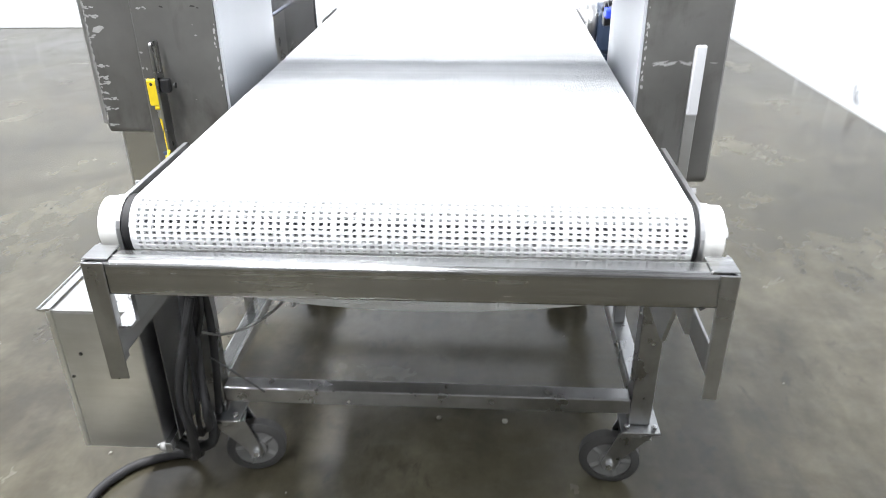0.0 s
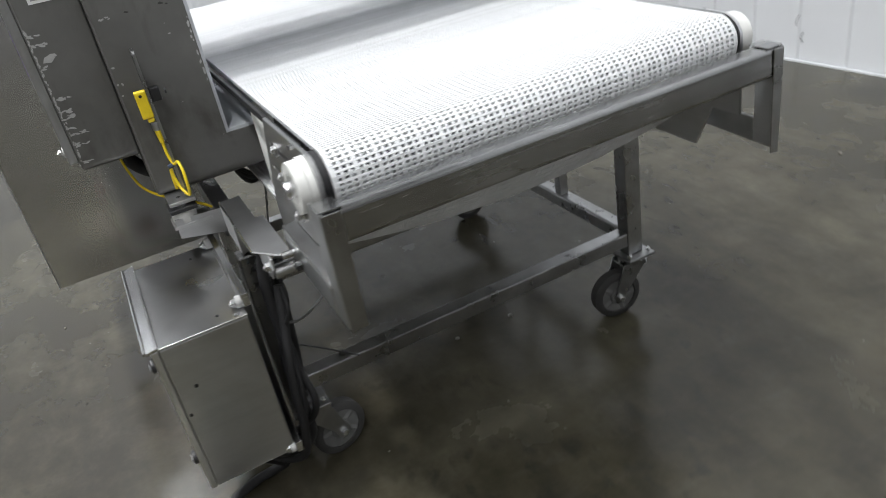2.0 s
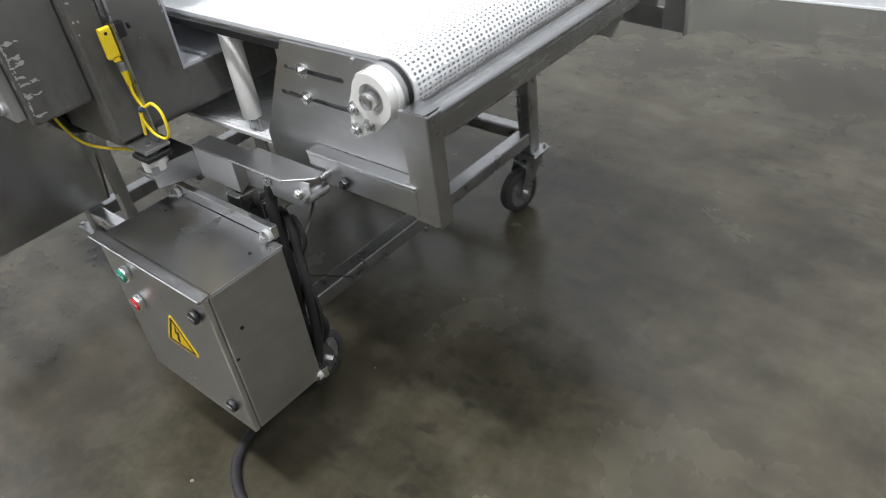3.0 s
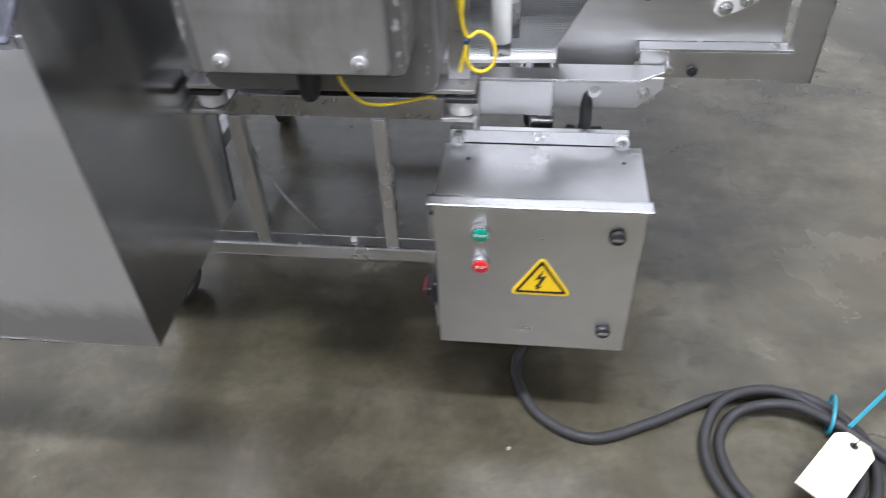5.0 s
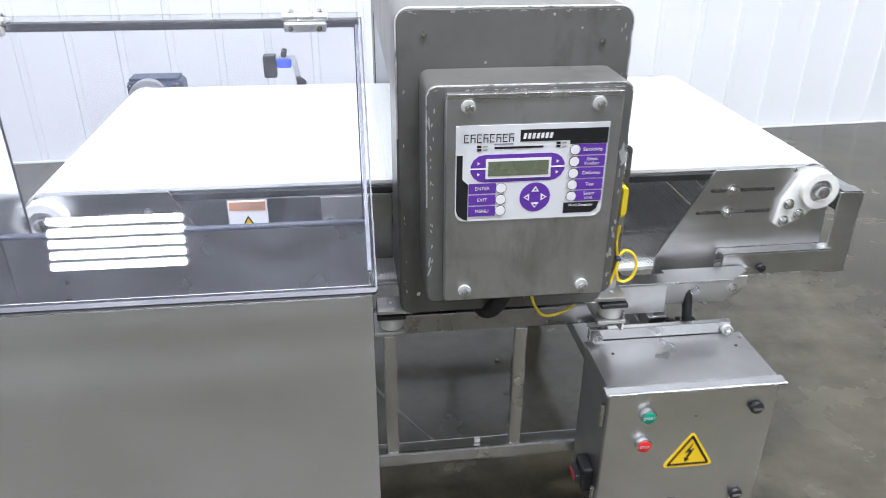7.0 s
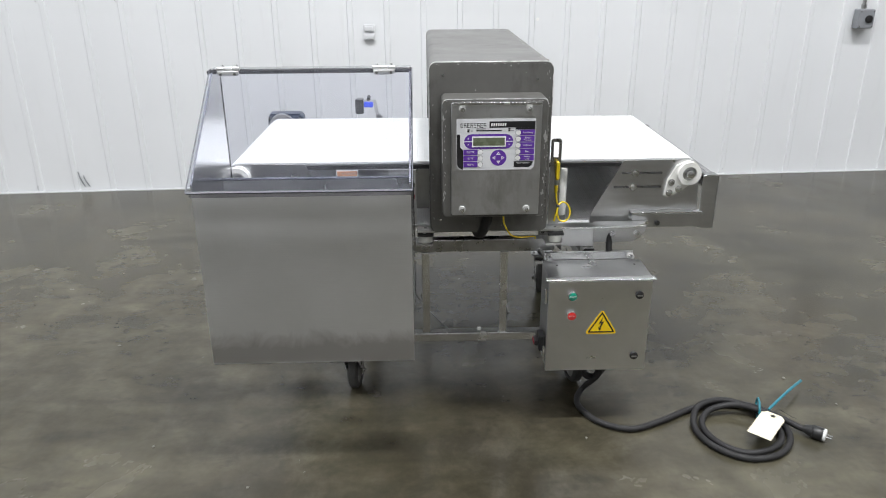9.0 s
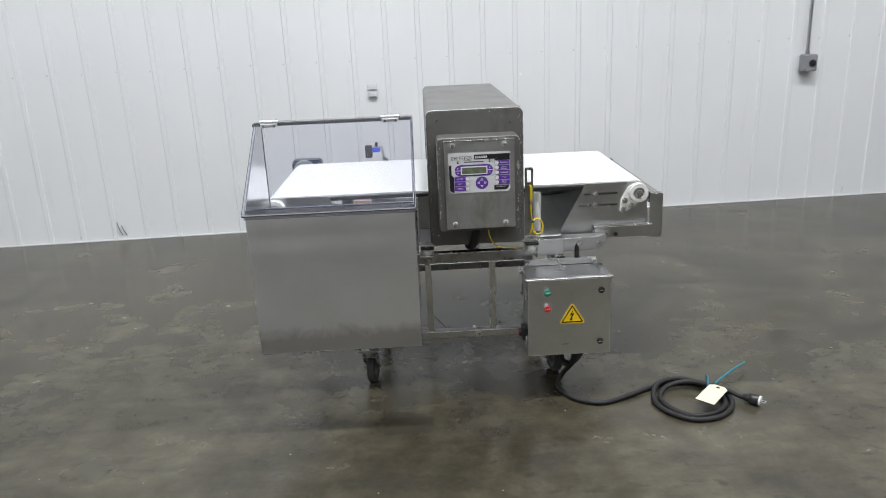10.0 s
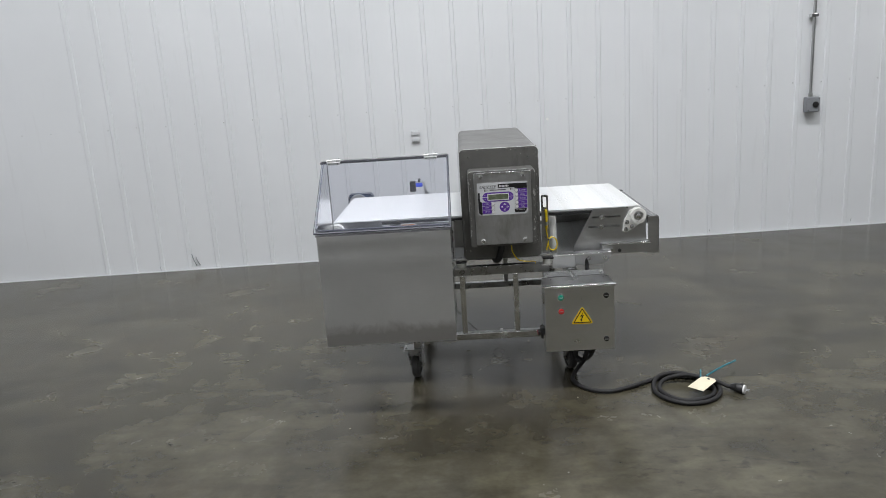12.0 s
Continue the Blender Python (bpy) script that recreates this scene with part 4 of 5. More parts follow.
# paint chips along the worn edges
TAPE = [(-0.478, 1.112), (-0.476, 1.074), (-0.462, 1.060), (-0.444, 1.062), (-0.440, 1.112)]
rnd = random.Random(5)
bm = bmesh.new()
flecks([(rnd.uniform(DX0 + 0.02, DX1 - 0.02), DZ1 - 0.0060 - abs(rnd.gauss(0, 0.0012)), rnd.uniform(0.001, 0.0022), 2.0) for _ in range(26)], "y", DY0 - 0.0006, 1, bm)
flecks([(DX0 + 0.008 + abs(rnd.gauss(0, 0.003)), rnd.uniform(DZ0 + 0.03, DZ1 - 0.03), rnd.uniform(0.0012, 0.003), 0.6) for _ in range(7)], "y", DY0 - 0.0006, 2, bm)
flecks([(DX1 - 0.008 - abs(rnd.gauss(0, 0.003)), rnd.uniform(DZ0 + 0.03, DZ1 - 0.03), rnd.uniform(0.0012, 0.003), 0.45) for _ in range(22)], "y", DY0 - 0.0006, 3, bm)
flecks([(rnd.uniform(DX0 + 0.03, DX1 - 0.03), rnd.uniform(DZ0, DZ1), rnd.uniform(0.0015, 0.003), 1.0) for _ in range(16)], "y", DY0 - 0.0006, 4, bm)
flecks([(-0.549 + rnd.gauss(0, 0.006), 0.945 + rnd.gauss(0, 0.002), rnd.uniform(0.0015, 0.0032), 1.6) for _ in range(8)], "x", DX1 + 0.0006, 5, bm)
flecks([(-0.562, 0.866, 0.0036, 1.3), (-0.564, 0.837, 0.003, 1.0), (-0.557, 0.836, 0.003, 0.8), (-0.564, 0.817, 0.0025, 1.2)] + [(rnd.uniform(-0.52, -0.41), rnd.uniform(0.70, 1.05), rnd.uniform(0.0008, 0.002), 1.5) for _ in range(9)], "x", DX1 + 0.0006, 6, bm)
flecks([(rnd.uniform(0.36, 0.48), 0.852 + rnd.gauss(0, 0.0012), rnd.uniform(0.002, 0.007), 2.6) for _ in range(14)], "x", DX1 + 0.0006, 7, bm)
flecks([(rnd.gauss(0.43, 0.03), rnd.gauss(1.055, 0.012), rnd.uniform(0.0012, 0.0042), 2.0) for _ in range(12)], "x", DX1 + 0.0006, 8, bm)
flecks([(AY1 + 0.002 + abs(rnd.gauss(0, 0.002)), rnd.uniform(0.80, 0.96), rnd.uniform(0.0015, 0.004), 0.7) for _ in range(18)], "x", DX1 + 0.0006, 9, bm)
flecks([(AY0 - 0.002 - abs(rnd.gauss(0, 0.002)), rnd.uniform(0.80, 0.96), rnd.uniform(0.0015, 0.004), 0.7) for _ in range(14)], "x", DX1 + 0.0006, 10, bm)
flecks([(rnd.uniform(0.0, 0.35), 1.085 + rnd.gauss(0, 0.006), rnd.uniform(0.002, 0.007), 2.0) for _ in range(12)], "x", DX1 + 0.0006, 11, bm)
flecks([(DX1 - 0.024 - abs(rnd.gauss(0, 0.004)), rnd.uniform(DY0 + 0.01, DY1 - 0.05), rnd.uniform(0.002, 0.006), 0.7) for _ in range(26)], "z", DZ1 + 0.0006, 12, bm)
tagged(part("chipped_paint", bm, CHIP, det, "bare patches where paint has chipped"), kind="stuff")
part("tape_remnant", slab(TAPE, (), "x", DX1 + 0.0004, DX1 + 0.0009), TAPE_BROWN, det, "torn brownish tape remnant")
bm = flecks([(rnd.gauss(-0.448, 0.016), rnd.gauss(1.025, 0.003), rnd.uniform(0.003, 0.007), 1.8) for _ in range(7)] + [(rnd.gauss(-0.18, 0.012), rnd.gauss(1.082, 0.0025), rnd.uniform(0.002, 0.004), 1.8) for _ in range(7)] + [(-0.453, 0.948, 0.004, 1.4), (-0.510, 0.947, 0.0035, 1.6), (-0.444, 0.945, 0.003, 1.5)], "x", DX1 + 0.0006, 14)
tagged(part("dark_scuffs", bm, SCUFF, det, "dark rubbed scuffs"), kind="stuff")
for a, b in ((-0.05, 1.085), (0.215, 1.072), (-0.06, 0.66)):
    part("screw", rod((a, DY0 - 0.0005, b), (a, DY0 - 0.003, b), 0.004, 8), ZINC, det)

rim = [(DX0 + 0.0012, 0.93), (DX0 + 0.0012, DZ1 - 0.022)] + [(DX0 + 0.022 - 0.0208 * math.cos(radians(a)), DZ1 - 0.022 + 0.0208 * math.sin(radians(a))) for a in range(15, 91, 15)]
rim += [(DX1 - 0.022 + 0.0208 * math.sin(radians(a)), DZ1 - 0.022 + 0.0208 * math.cos(radians(a))) for a in range(0, 91, 15)] + [(DX1 - 0.0012, 0.98)]
part("worn_edge", hose([(x, DY0 + 0.0012, z) for x, z in rim], 0.0014, 6, 1, curve=False), WORN, det, "paint worn to bright metal along the edge", True)

# control box on the head's near face
CX0, CX1, CZ0, CZ1, CYF = -0.057, 0.233, 0.701, 1.036, -0.672
cbox = part("control_box", slab(rounded(CX0, CX1, CZ0, CZ1, 0.014, 4), (), "y", CYF, DY0 - 0.001, 0.003), DETECTOR_GREY, det, "grey painted control box with chipped edges", True)
bm = bmesh.new()
flecks([(rnd.uniform(CX0 + 0.01, CX1 - 0.01), CZ1 - 0.0055 - abs(rnd.gauss(0, 0.0012)), rnd.uniform(0.001, 0.0022), 2.0) for _ in range(20)], "y", CYF - 0.0006, 21, bm)
flecks([(CX0 + 0.006 + abs(rnd.gauss(0, 0.003)), rnd.uniform(CZ0 + 0.01, CZ1 - 0.01), rnd.uniform(0.0012, 0.0034), 0.6) for _ in range(14)], "y", CYF - 0.0006, 22, bm)
flecks([(CX1 - 0.005 - abs(rnd.gauss(0, 0.003)), rnd.choice((0.76, 0.80, 0.92)) + rnd.gauss(0, 0.02), rnd.uniform(0.0014, 0.0042), 0.6) for _ in range(20)], "y", CYF - 0.0006, 23, bm)
for zc, reach in ((0.942, 0.022), (0.927, 0.030), (0.888, 0.010), (0.835, 0.030), (0.813, 0.018), (0.800, 0.024), (0.783, 0.012), (0.771, 0.032), (0.751, 0.028), (0.720, 0.020)):
    flecks([(CYF + 0.004 + reach * rnd.uniform(0.0, 0.9), zc + rnd.gauss(0, 0.0016), rnd.uniform(0.0022, 0.0042), 1.7) for _ in range(int(reach * 260))], "x", CX1 + 0.0006, int(zc * 1000), bm)
flecks([(-0.651, 0.902, 0.0105, 1.15), (-0.643, 0.906, 0.006, 1.4), (-0.655, 0.811, 0.006, 1.3), (-0.650, 0.803, 0.005, 1.2)], "x", CX1 + 0.0006, 31, bm)
flecks([(CYF + 0.003 + abs(rnd.gauss(0, 0.0015)), rnd.uniform(CZ0 + 0.02, 0.96), rnd.uniform(0.0016, 0.0034), 0.7) for _ in range(60)], "x", CX1 + 0.0006, 33, bm)
flecks([(CX1 - 0.0065, 0.930, 0.0095, 0.62), (CX1 - 0.0050, 0.921, 0.0050, 0.6), (CX0 + 0.0045, 0.772, 0.0060, 0.42), (CX0 + 0.0048, 0.757, 0.0046, 0.42), (CX0 + 0.0042, 0.985, 0.0050, 0.45)], "y", CYF - 0.0009, 35, bm)
tagged(part("chipped_paint", bm, CHIP, cbox, "bare chips along the box edges"), kind="stuff")
rim = [(CX0 + 0.001, 0.86), (CX0 + 0.001, CZ1 - 0.014), (CX0 + 0.005, CZ1 - 0.005), (CX0 + 0.014, CZ1 - 0.001), (CX1 - 0.014, CZ1 - 0.001), (CX1 - 0.005, CZ1 - 0.005), (CX1 - 0.001, CZ1 - 0.016)]
part("worn_edge", hose([(x, CYF + 0.001, z) for x, z in rim], 0.0012, 6, 1, curve=False), WORN, cbox, "paint worn to bright metal along the edge", True)
maker = part("maker_label", box(CX1 + 0.0003, CX1 + 0.0009, -0.646, -0.592, 0.988, 1.018), WHITE_PRINT, cbox, "small white data label with faint grey lines")
for k, (ya, yb) in enumerate(((-0.640, -0.600), (-0.642, -0.612), (-0.640, -0.598), (-0.641, -0.606))):
    part("print_bar", box(CX1 + 0.0010, CX1 + 0.0014, ya, yb, 1.0115 - 0.0062 * k, 1.0135 - 0.0062 * k), BOX_GREY if k else ORANGE, maker)
LY = -0.690
lid = part("lid", slab(rounded(-0.032, 0.213, 0.713, 1.028, 0.005, 3), (), "y", LY, CYF - 0.0008, 0.002), LID_GREY, det, "dull grey lid with four corner screws")
part("lid_fold", box(-0.031, 0.212, LY - 0.0015, LY + 0.010, 1.0225, 1.0295, 0.001), STEEL_BRIGHT, lid)
for bx in (-0.002, 0.178):
    for bz in (0.731, 1.012):
        s = part("lid_screw", rod((bx, LY - 0.0003, bz), (bx, LY - 0.004, bz), 0.0098, 20, bevel=0.001), WASHER, lid, "screw with a white washer")
        part("screw_head", bolt((bx, LY - 0.004, bz), (0, -1, 0), 0.0068, 0.005), STEEL_BRIGHT, lid)

# keypad film: printed areas are thin raised layers
KX0, KX1, KZ0, KZ1 = -0.018, 0.196, 0.851, 0.986
KW, KH = KX1 - KX0, KZ1 - KZ0
KY = LY - 0.0012


def kx(u):
    return KX0 + u * KW


def kz(v):
    return KZ1 - v * KH


film = part("keypad", slab(rounded(KX0, KX1, KZ0 - 0.006, KZ1, 0.014, 5, (1, 1, 0, 0)), (), "y", KY, LY - 0.0003), KEYPAD_WHITE, det, "white and purple membrane keypad with a small display")


def printed(name, outline, level, material, label=""):
    return part(name, slab(outline, (), "y", KY - 0.0004 * level, KY - 0.0004 * (level - 1) - 0.00005), material, film, label)


def kbox(u0, u1, v0, v1, r=0.0):
    if r:
        return rounded(kx(u0), kx(u1), kz(v1), kz(v0), r, 4)
    return [(kx(u0), kz(v1)), (kx(u1), kz(v1)), (kx(u1), kz(v0)), (kx(u0), kz(v0))]


printed("dark_banner", kbox(0.415, 0.995, 0.055, 0.180), 1, INK)
printed("dark_banner", kbox(0.745, 0.995, 0.181, 0.222), 1, INK)
printed("dark_strip", [(kx(0.006), kz(0.31)), (kx(0.045), kz(0.31)), (kx(0.045), kz(0.57)), (kx(0.083), kz(0.63)), (kx(0.083), kz(1.035)), (kx(0.06), kz(1.025)), (kx(0.02), kz(0.98)), (kx(0.006), kz(0.92))][::-1], 1, INK)
printed("dark_corner", [(kx(0.735), kz(0.995)), (kx(0.93), kz(0.995)), (kx(0.965), kz(0.955)), (kx(0.98), kz(0.875)), (kx(0.735), kz(0.875))], 1, INK)
# the maker's mark: a row of thin open strokes
for k in range(8):
    u, t = 0.052 + 0.0415 * k, 0.006
    if k % 2:
        strokes = ((u, u + 0.031, 0.090, 0.100), (u, u + 0.031, 0.126, 0.135), (u, u + t, 0.090, 0.178), (u + 0.031 - t, u + 0.031, 0.126, 0.178))
    else:
        strokes = ((u, u + 0.031, 0.090, 0.100), (u, u + 0.031, 0.168, 0.178), (u, u + t, 0.100, 0.168), (u + 0.012, u + 0.025, 0.128, 0.136))
    for stroke in strokes:
        printed("mark", kbox(*stroke), 1, INK)
printed("mark", kbox(0.245, 0.37, 0.192, 0.208), 1, BOX_GREY)
for k in range(7):
    u = 0.434 + 0.0285 * k
    printed("mark", [(kx(u), kz(0.150)), (kx(u + 0.018), kz(0.150)), (kx(u + 0.024), kz(0.092)), (kx(u + 0.006), kz(0.092))], 2, WHITE_PRINT)
printed("scale_bar", kbox(0.25, 0.57, 0.228, 0.250), 1, INK)
for u, v in ((0.150, 0.222), (0.150, 0.256), (0.668, 0.207), (0.668, 0.241)):
    printed("indicator", kbox(u - 0.014, u + 0.014, v - 0.013, v + 0.013), 1, INK)
    printed("mark", kbox(u + 0.022, u + 0.055, v - 0.005, v + 0.005), 1, BOX_GREY)
zc = (kz(0.318) + kz(0.600)) / 2
printed("display_surround", capsule(kx(0.095), kx(0.722), zc, KH * 0.30), 1, PURPLE)
printed("divider", kbox(0.095, 0.722, 0.451, 0.466), 2, WHITE_PRINT)
printed("display_frame", kbox(0.196, 0.628, 0.352, 0.570), 3, WHITE_PRINT)
printed("display", kbox(0.212, 0.612, 0.382, 0.540), 4, LCD, "grey-green display window")
for u, v in ((0.150, 0.40), (0.150, 0.52), (0.672, 0.40), (0.672, 0.52)):
    printed("pointer", [(kx(u - 0.008), kz(v + 0.018)), (kx(u + 0.010), kz(v)), (kx(u - 0.008), kz(v - 0.018))], 2, WHITE_PRINT)
for v0, word in ((0.620, "ENTER"), (0.748, "EXIT"), (0.876, "MENU")):
    printed("key_bar", kbox(0.088, 0.268, v0, v0 + 0.112), 2, PURPLE)
    words(word, 0.0072, (kx(0.178), KY - 0.0012, kz(v0 + 0.056)), WHITE_PRINT, film)
    printed("key", disc(kx(0.303), kz(v0 + 0.056), 0.0078, 20), 2, INK)
    printed("key", disc(kx(0.303), kz(v0 + 0.056), 0.0071, 20), 3, WHITE_PRINT, "white round key")
for k, word in enumerate(("Sensitivity", "Select\nProduct", "Calibrate", "Test", "Select\nUnit")):
    v0 = 0.226 + 0.1290 * k
    printed("key_bar", kbox(0.800, 0.990, v0, v0 + 0.116), 2, PURPLE)
    words(word, 0.0066 if "\n" in word else 0.0070, (kx(0.902), KY - 0.0012, kz(v0 + 0.058)), WHITE_PRINT, film)
    printed("key", disc(kx(0.782), kz(v0 + 0.058), 0.0078, 20), 3, INK)
    printed("key", disc(kx(0.782), kz(v0 + 0.058), 0.0070, 20), 4, WHITE_PRINT, "white round key")
words("Metal Detector", 0.0058, (kx(0.852), KY - 0.0009, kz(0.906)), WHITE_PRINT, film)
PADX, PADZ = kx(0.535), kz(0.795)
printed("arrow_pad", disc(PADX, PADZ, 0.0222, 32), 1, PURPLE, "round purple arrow pad")
for k in range(4):
    a = radians(90 * k)
    for size, level, ink in ((1.0, 2, WHITE_PRINT), (0.42, 3, PURPLE)):
        point = [(0.0120 + 0.0050 * size, 0.0), (0.0120 - 0.0036 * size, 0.0056 * size), (0.0120 - 0.0036 * size, -0.0056 * size)]
        printed("arrow", [(PADX + p * math.cos(a) - q * math.sin(a), PADZ + p * math.sin(a) + q * math.cos(a)) for p, q in point], level, ink)

# rubber feet between the head and the frame
for fx_, fy_ in ((-0.106, -0.534), (0.291, -0.540), (-0.107, 0.39), (0.296, 0.39)):
    foot = part("mount", rod((fx_, fy_, 0.577), (fx_, fy_, 0.600), 0.0225, 22, bevel=0.003), MOUNT_WHITE, det, "white isolating mount", True)
    part("mount_plate", box(fx_ - 0.025, fx_ + 0.025, fy_ - 0.024, fy_ + 0.026, 0.6005, 0.609, 0.002), BLACK_PLASTIC, foot)
    part("mount_nut", bolt((fx_, fy_, 0.6095), (0, 0, 1), 0.009, 0.009, 0.017), STEEL_BRIGHT, foot)
    part("mount_arm", box(fx_ - 0.030, fx_ + 0.0225, fy_ - 0.026, fy_ + 0.045, 0.5705, 0.5765, 0.001), STEEL, foot, "steel seat plate")
for dx0, dx1 in ((-0.130, -0.06), (0.235, 0.311)):
    for y0, y1 in ((-0.560, -0.512), (0.365, 0.425)):
        part("foot_lug", box(dx0, dx1, y0, y1, 0.6142, 0.6212, 0.001), STEEL, det)

# near side slotted bar with the photo eye and its yellow cable
part("sensor_bar", slab(rounded(0.270, 0.3015, 0.6215, 0.892, 0.008, 4, (0, 0, 1, 1)), [[(0.278, 0.836), (0.278, 0.882), (0.2935, 0.882), (0.2935, 0.836)]], "y", -0.5275, -0.523), STEEL_TUBE, det, "slotted upright sensor bar")
eye = part("photo_eye", box(0.282, 0.296, -0.5227, -0.505, 0.800, 0.826, 0.003), BLACK_PLASTIC, det, "small black photo eye")
part("eye_lens", rod((0.289, -0.498, 0.813), (0.289, -0.495, 0.813), 0.005, 14), BLACK_PLASTIC, eye, "", True)
cable = thing("sensor_cable", (0.30, -0.53, 0.64), "yellow sensor cable with a plug connector and one small loop", "cable")
bm = slab(rounded(0.2855, 0.2955, 0.775, 0.825, 0.004, 3), (), "y", -0.5475, -0.5285, 0.001)
box(0.2865, 0.2945, -0.541, -0.5295, 0.768, 0.775, 0.002, bm=bm)
plug_top = part("connector", bm, YELLOW, cable, "yellow moulded connector")
part("mark", rod((0.2955, -0.539, 0.816), (0.2963, -0.539, 0.816), 0.0028, 10), BLACK_PLASTIC, plug_top)
part("connector_nut", rod((0.290, -0.531, 0.752), (0.290, -0.531, 0.7675), 0.0072, 12, bevel=0.001), STEEL, cable, "knurled metal nut", True)
part("strain_relief", rod((0.290, -0.531, 0.728), (0.290, -0.531, 0.7515), 0.0040, 12, 0.0062), YELLOW, cable, "", True)
loop_pts = [(0.290, -0.531, 0.732), (0.2925, -0.531, 0.708), (0.299, -0.527, 0.688), (0.314, -0.520, 0.694), (0.331, -0.518, 0.684), (0.3385, -0.519, 0.662), (0.334, -0.520, 0.641), (0.320, -0.522, 0.632), (0.304, -0.529, 0.641), (0.2965, -0.534, 0.664), (0.298, -0.534, 0.682), (0.294, -0.536, 0.664), (0.287, -0.536, 0.638)]
part("jacket", hose(loop_pts, 0.0027, 10, 8), YELLOW, cable, "", True)
part("cable_tie", rod((0.2975, -0.537, 0.684), (0.2975, -0.527, 0.686), 0.0045, 8), MOTOR_BLUE, cable, "small blue tie")
cable2 = thing("signal_cable", (0.17, -0.58, 0.60), "yellow cable drooping from the control box to the frame", "cable")
part("jacket", hose([(0.122, -0.610, 0.7075), (0.124, -0.608, 0.680), (0.128, -0.605, 0.654), (0.148, -0.593, 0.618), (0.175, -0.573, 0.6016), (0.203, -0.546, 0.592), (0.2255, -0.521, 0.5842), (0.238, -0.500, 0.575), (0.240, -0.485, 0.563)], 0.0026, 10, 8), YELLOW, cable2, "", True)
part("gland", rod((0.122, -0.610, 0.692), (0.122, -0.610, 0.7075), 0.007, 10), BLACK_PLASTIC, cable2, "", True)
duct = thing("flexible_duct", (0.07, -0.60, 0.60), "short black flexible duct below the control box", "duct")
part("jacket", hose([(0.080, -0.605, 0.7075), (0.077, -0.600, 0.668), (0.068, -0.578, 0.628), (0.058, -0.545, 0.604), (0.052, -0.500, 0.600), (0.050, -0.440, 0.600)], 0.0145, 14, 8), BLACK_RUBBER, duct, "", True)
# far side reflector on its stand
part("reflector_stand", box(0.300, 0.304, 0.424, 0.444, 0.622, 0.885, 0.001), STEEL, det)
part("reflector", box(0.3045, 0.313, 0.424, 0.443, 0.772, 0.893, 0.003), PLATE_WHITE, det, "white strip reflector")


# ---- electrical enclosure ----
EX0, EX1, EY0, EY1, EZ0, EZ1 = 0.257, 0.569, -0.664, -0.517, 0.194, 0.499
enc = thing("electrical_enclosure", (0.413, -0.59, EZ0), "square stainless electrical enclosure with start and stop buttons", "electrical enclosure")
part("body", box(EX0 + 0.004, EX1 - 0.001, EY0 + 0.002, EY1, EZ0 + 0.002, EZ1 - 0.0025, 0.003), STEEL_PANEL, enc)
part("top", box(EX0 + 0.002, EX1 + 0.0008, EY0 - 0.001, EY1 + 0.001, EZ1 - 0.002, EZ1 + 0.0015, 0.001), STEEL_TOP, enc, "scuffed stainless top")
door = part("door", box(EX0, EX1 - 0.002, -0.674, EY0 + 0.0015, EZ0, EZ1 - 0.0025, 0.003), DOOR_STEEL, enc, "smooth stainless door")
part("drip_lip", slab([(-0.682, EZ1 + 0.003), (-0.664, EZ1 + 0.006), (-0.660, EZ1 + 0.006), (-0.660, EZ1 + 0.002), (-0.679, EZ1 - 0.001)], (), "x", EX0 - 0.008, EX1 + 0.004), STEEL_BRIGHT, enc, "bright folded drip lip")
DYF = -0.674
for zc in (0.445, 0.250):
    part("hinge", rod((EX0 - 0.004, -0.660, zc - 0.024), (EX0 - 0.004, -0.660, zc + 0.024), 0.005, 10), STEEL_BRIGHT, door, "", True)
for zc in (0.451, 0.246):
    part("lock", rod((0.529, DYF - 0.0003, zc), (0.529, DYF - 0.010, zc), 0.0125, 20, bevel=0.003), BLACK_PLASTIC, door, "black quarter-turn lock", True)
    part("lock_slot", box(0.521, 0.537, DYF - 0.0118, DYF - 0.0102, zc - 0.002, zc + 0.002), STEEL, door)
for zc, colour, word in ((0.452, GREEN, "START"), (0.388, RED, "STOP")):
    name = "start_button" if word == "START" else "stop_button"
    bz = part(name, rod((0.328, DYF - 0.0003, zc), (0.328, DYF - 0.0125, zc), 0.0150, 24, bevel=0.002), STEEL_BRIGHT, enc, "lettered push button in a bright bezel", True)
    part("cap", rod((0.328, DYF - 0.0126, zc), (0.328, DYF - 0.0145, zc), 0.0122, 24, bevel=0.0008), colour, bz, "", True)
    words(word, 0.0074, (0.328, DYF - 0.0148, zc), WHITE_PRINT, bz)


def tri(cx, zb, w, h, r):
    """A triangle with rounded corners."""
    pts = []
    for (px, pz), a0 in (((cx - w / 2 + 1.73 * r, zb + r), 150), ((cx + w / 2 - 1.73 * r, zb + r), 270), ((cx, zb + h - 2 * r), 30)):
        pts += [(px + r * math.cos(radians(a0 + 120 * k / 5)), pz + r * math.sin(radians(a0 + 120 * k / 5))) for k in range(6)]
    return pts


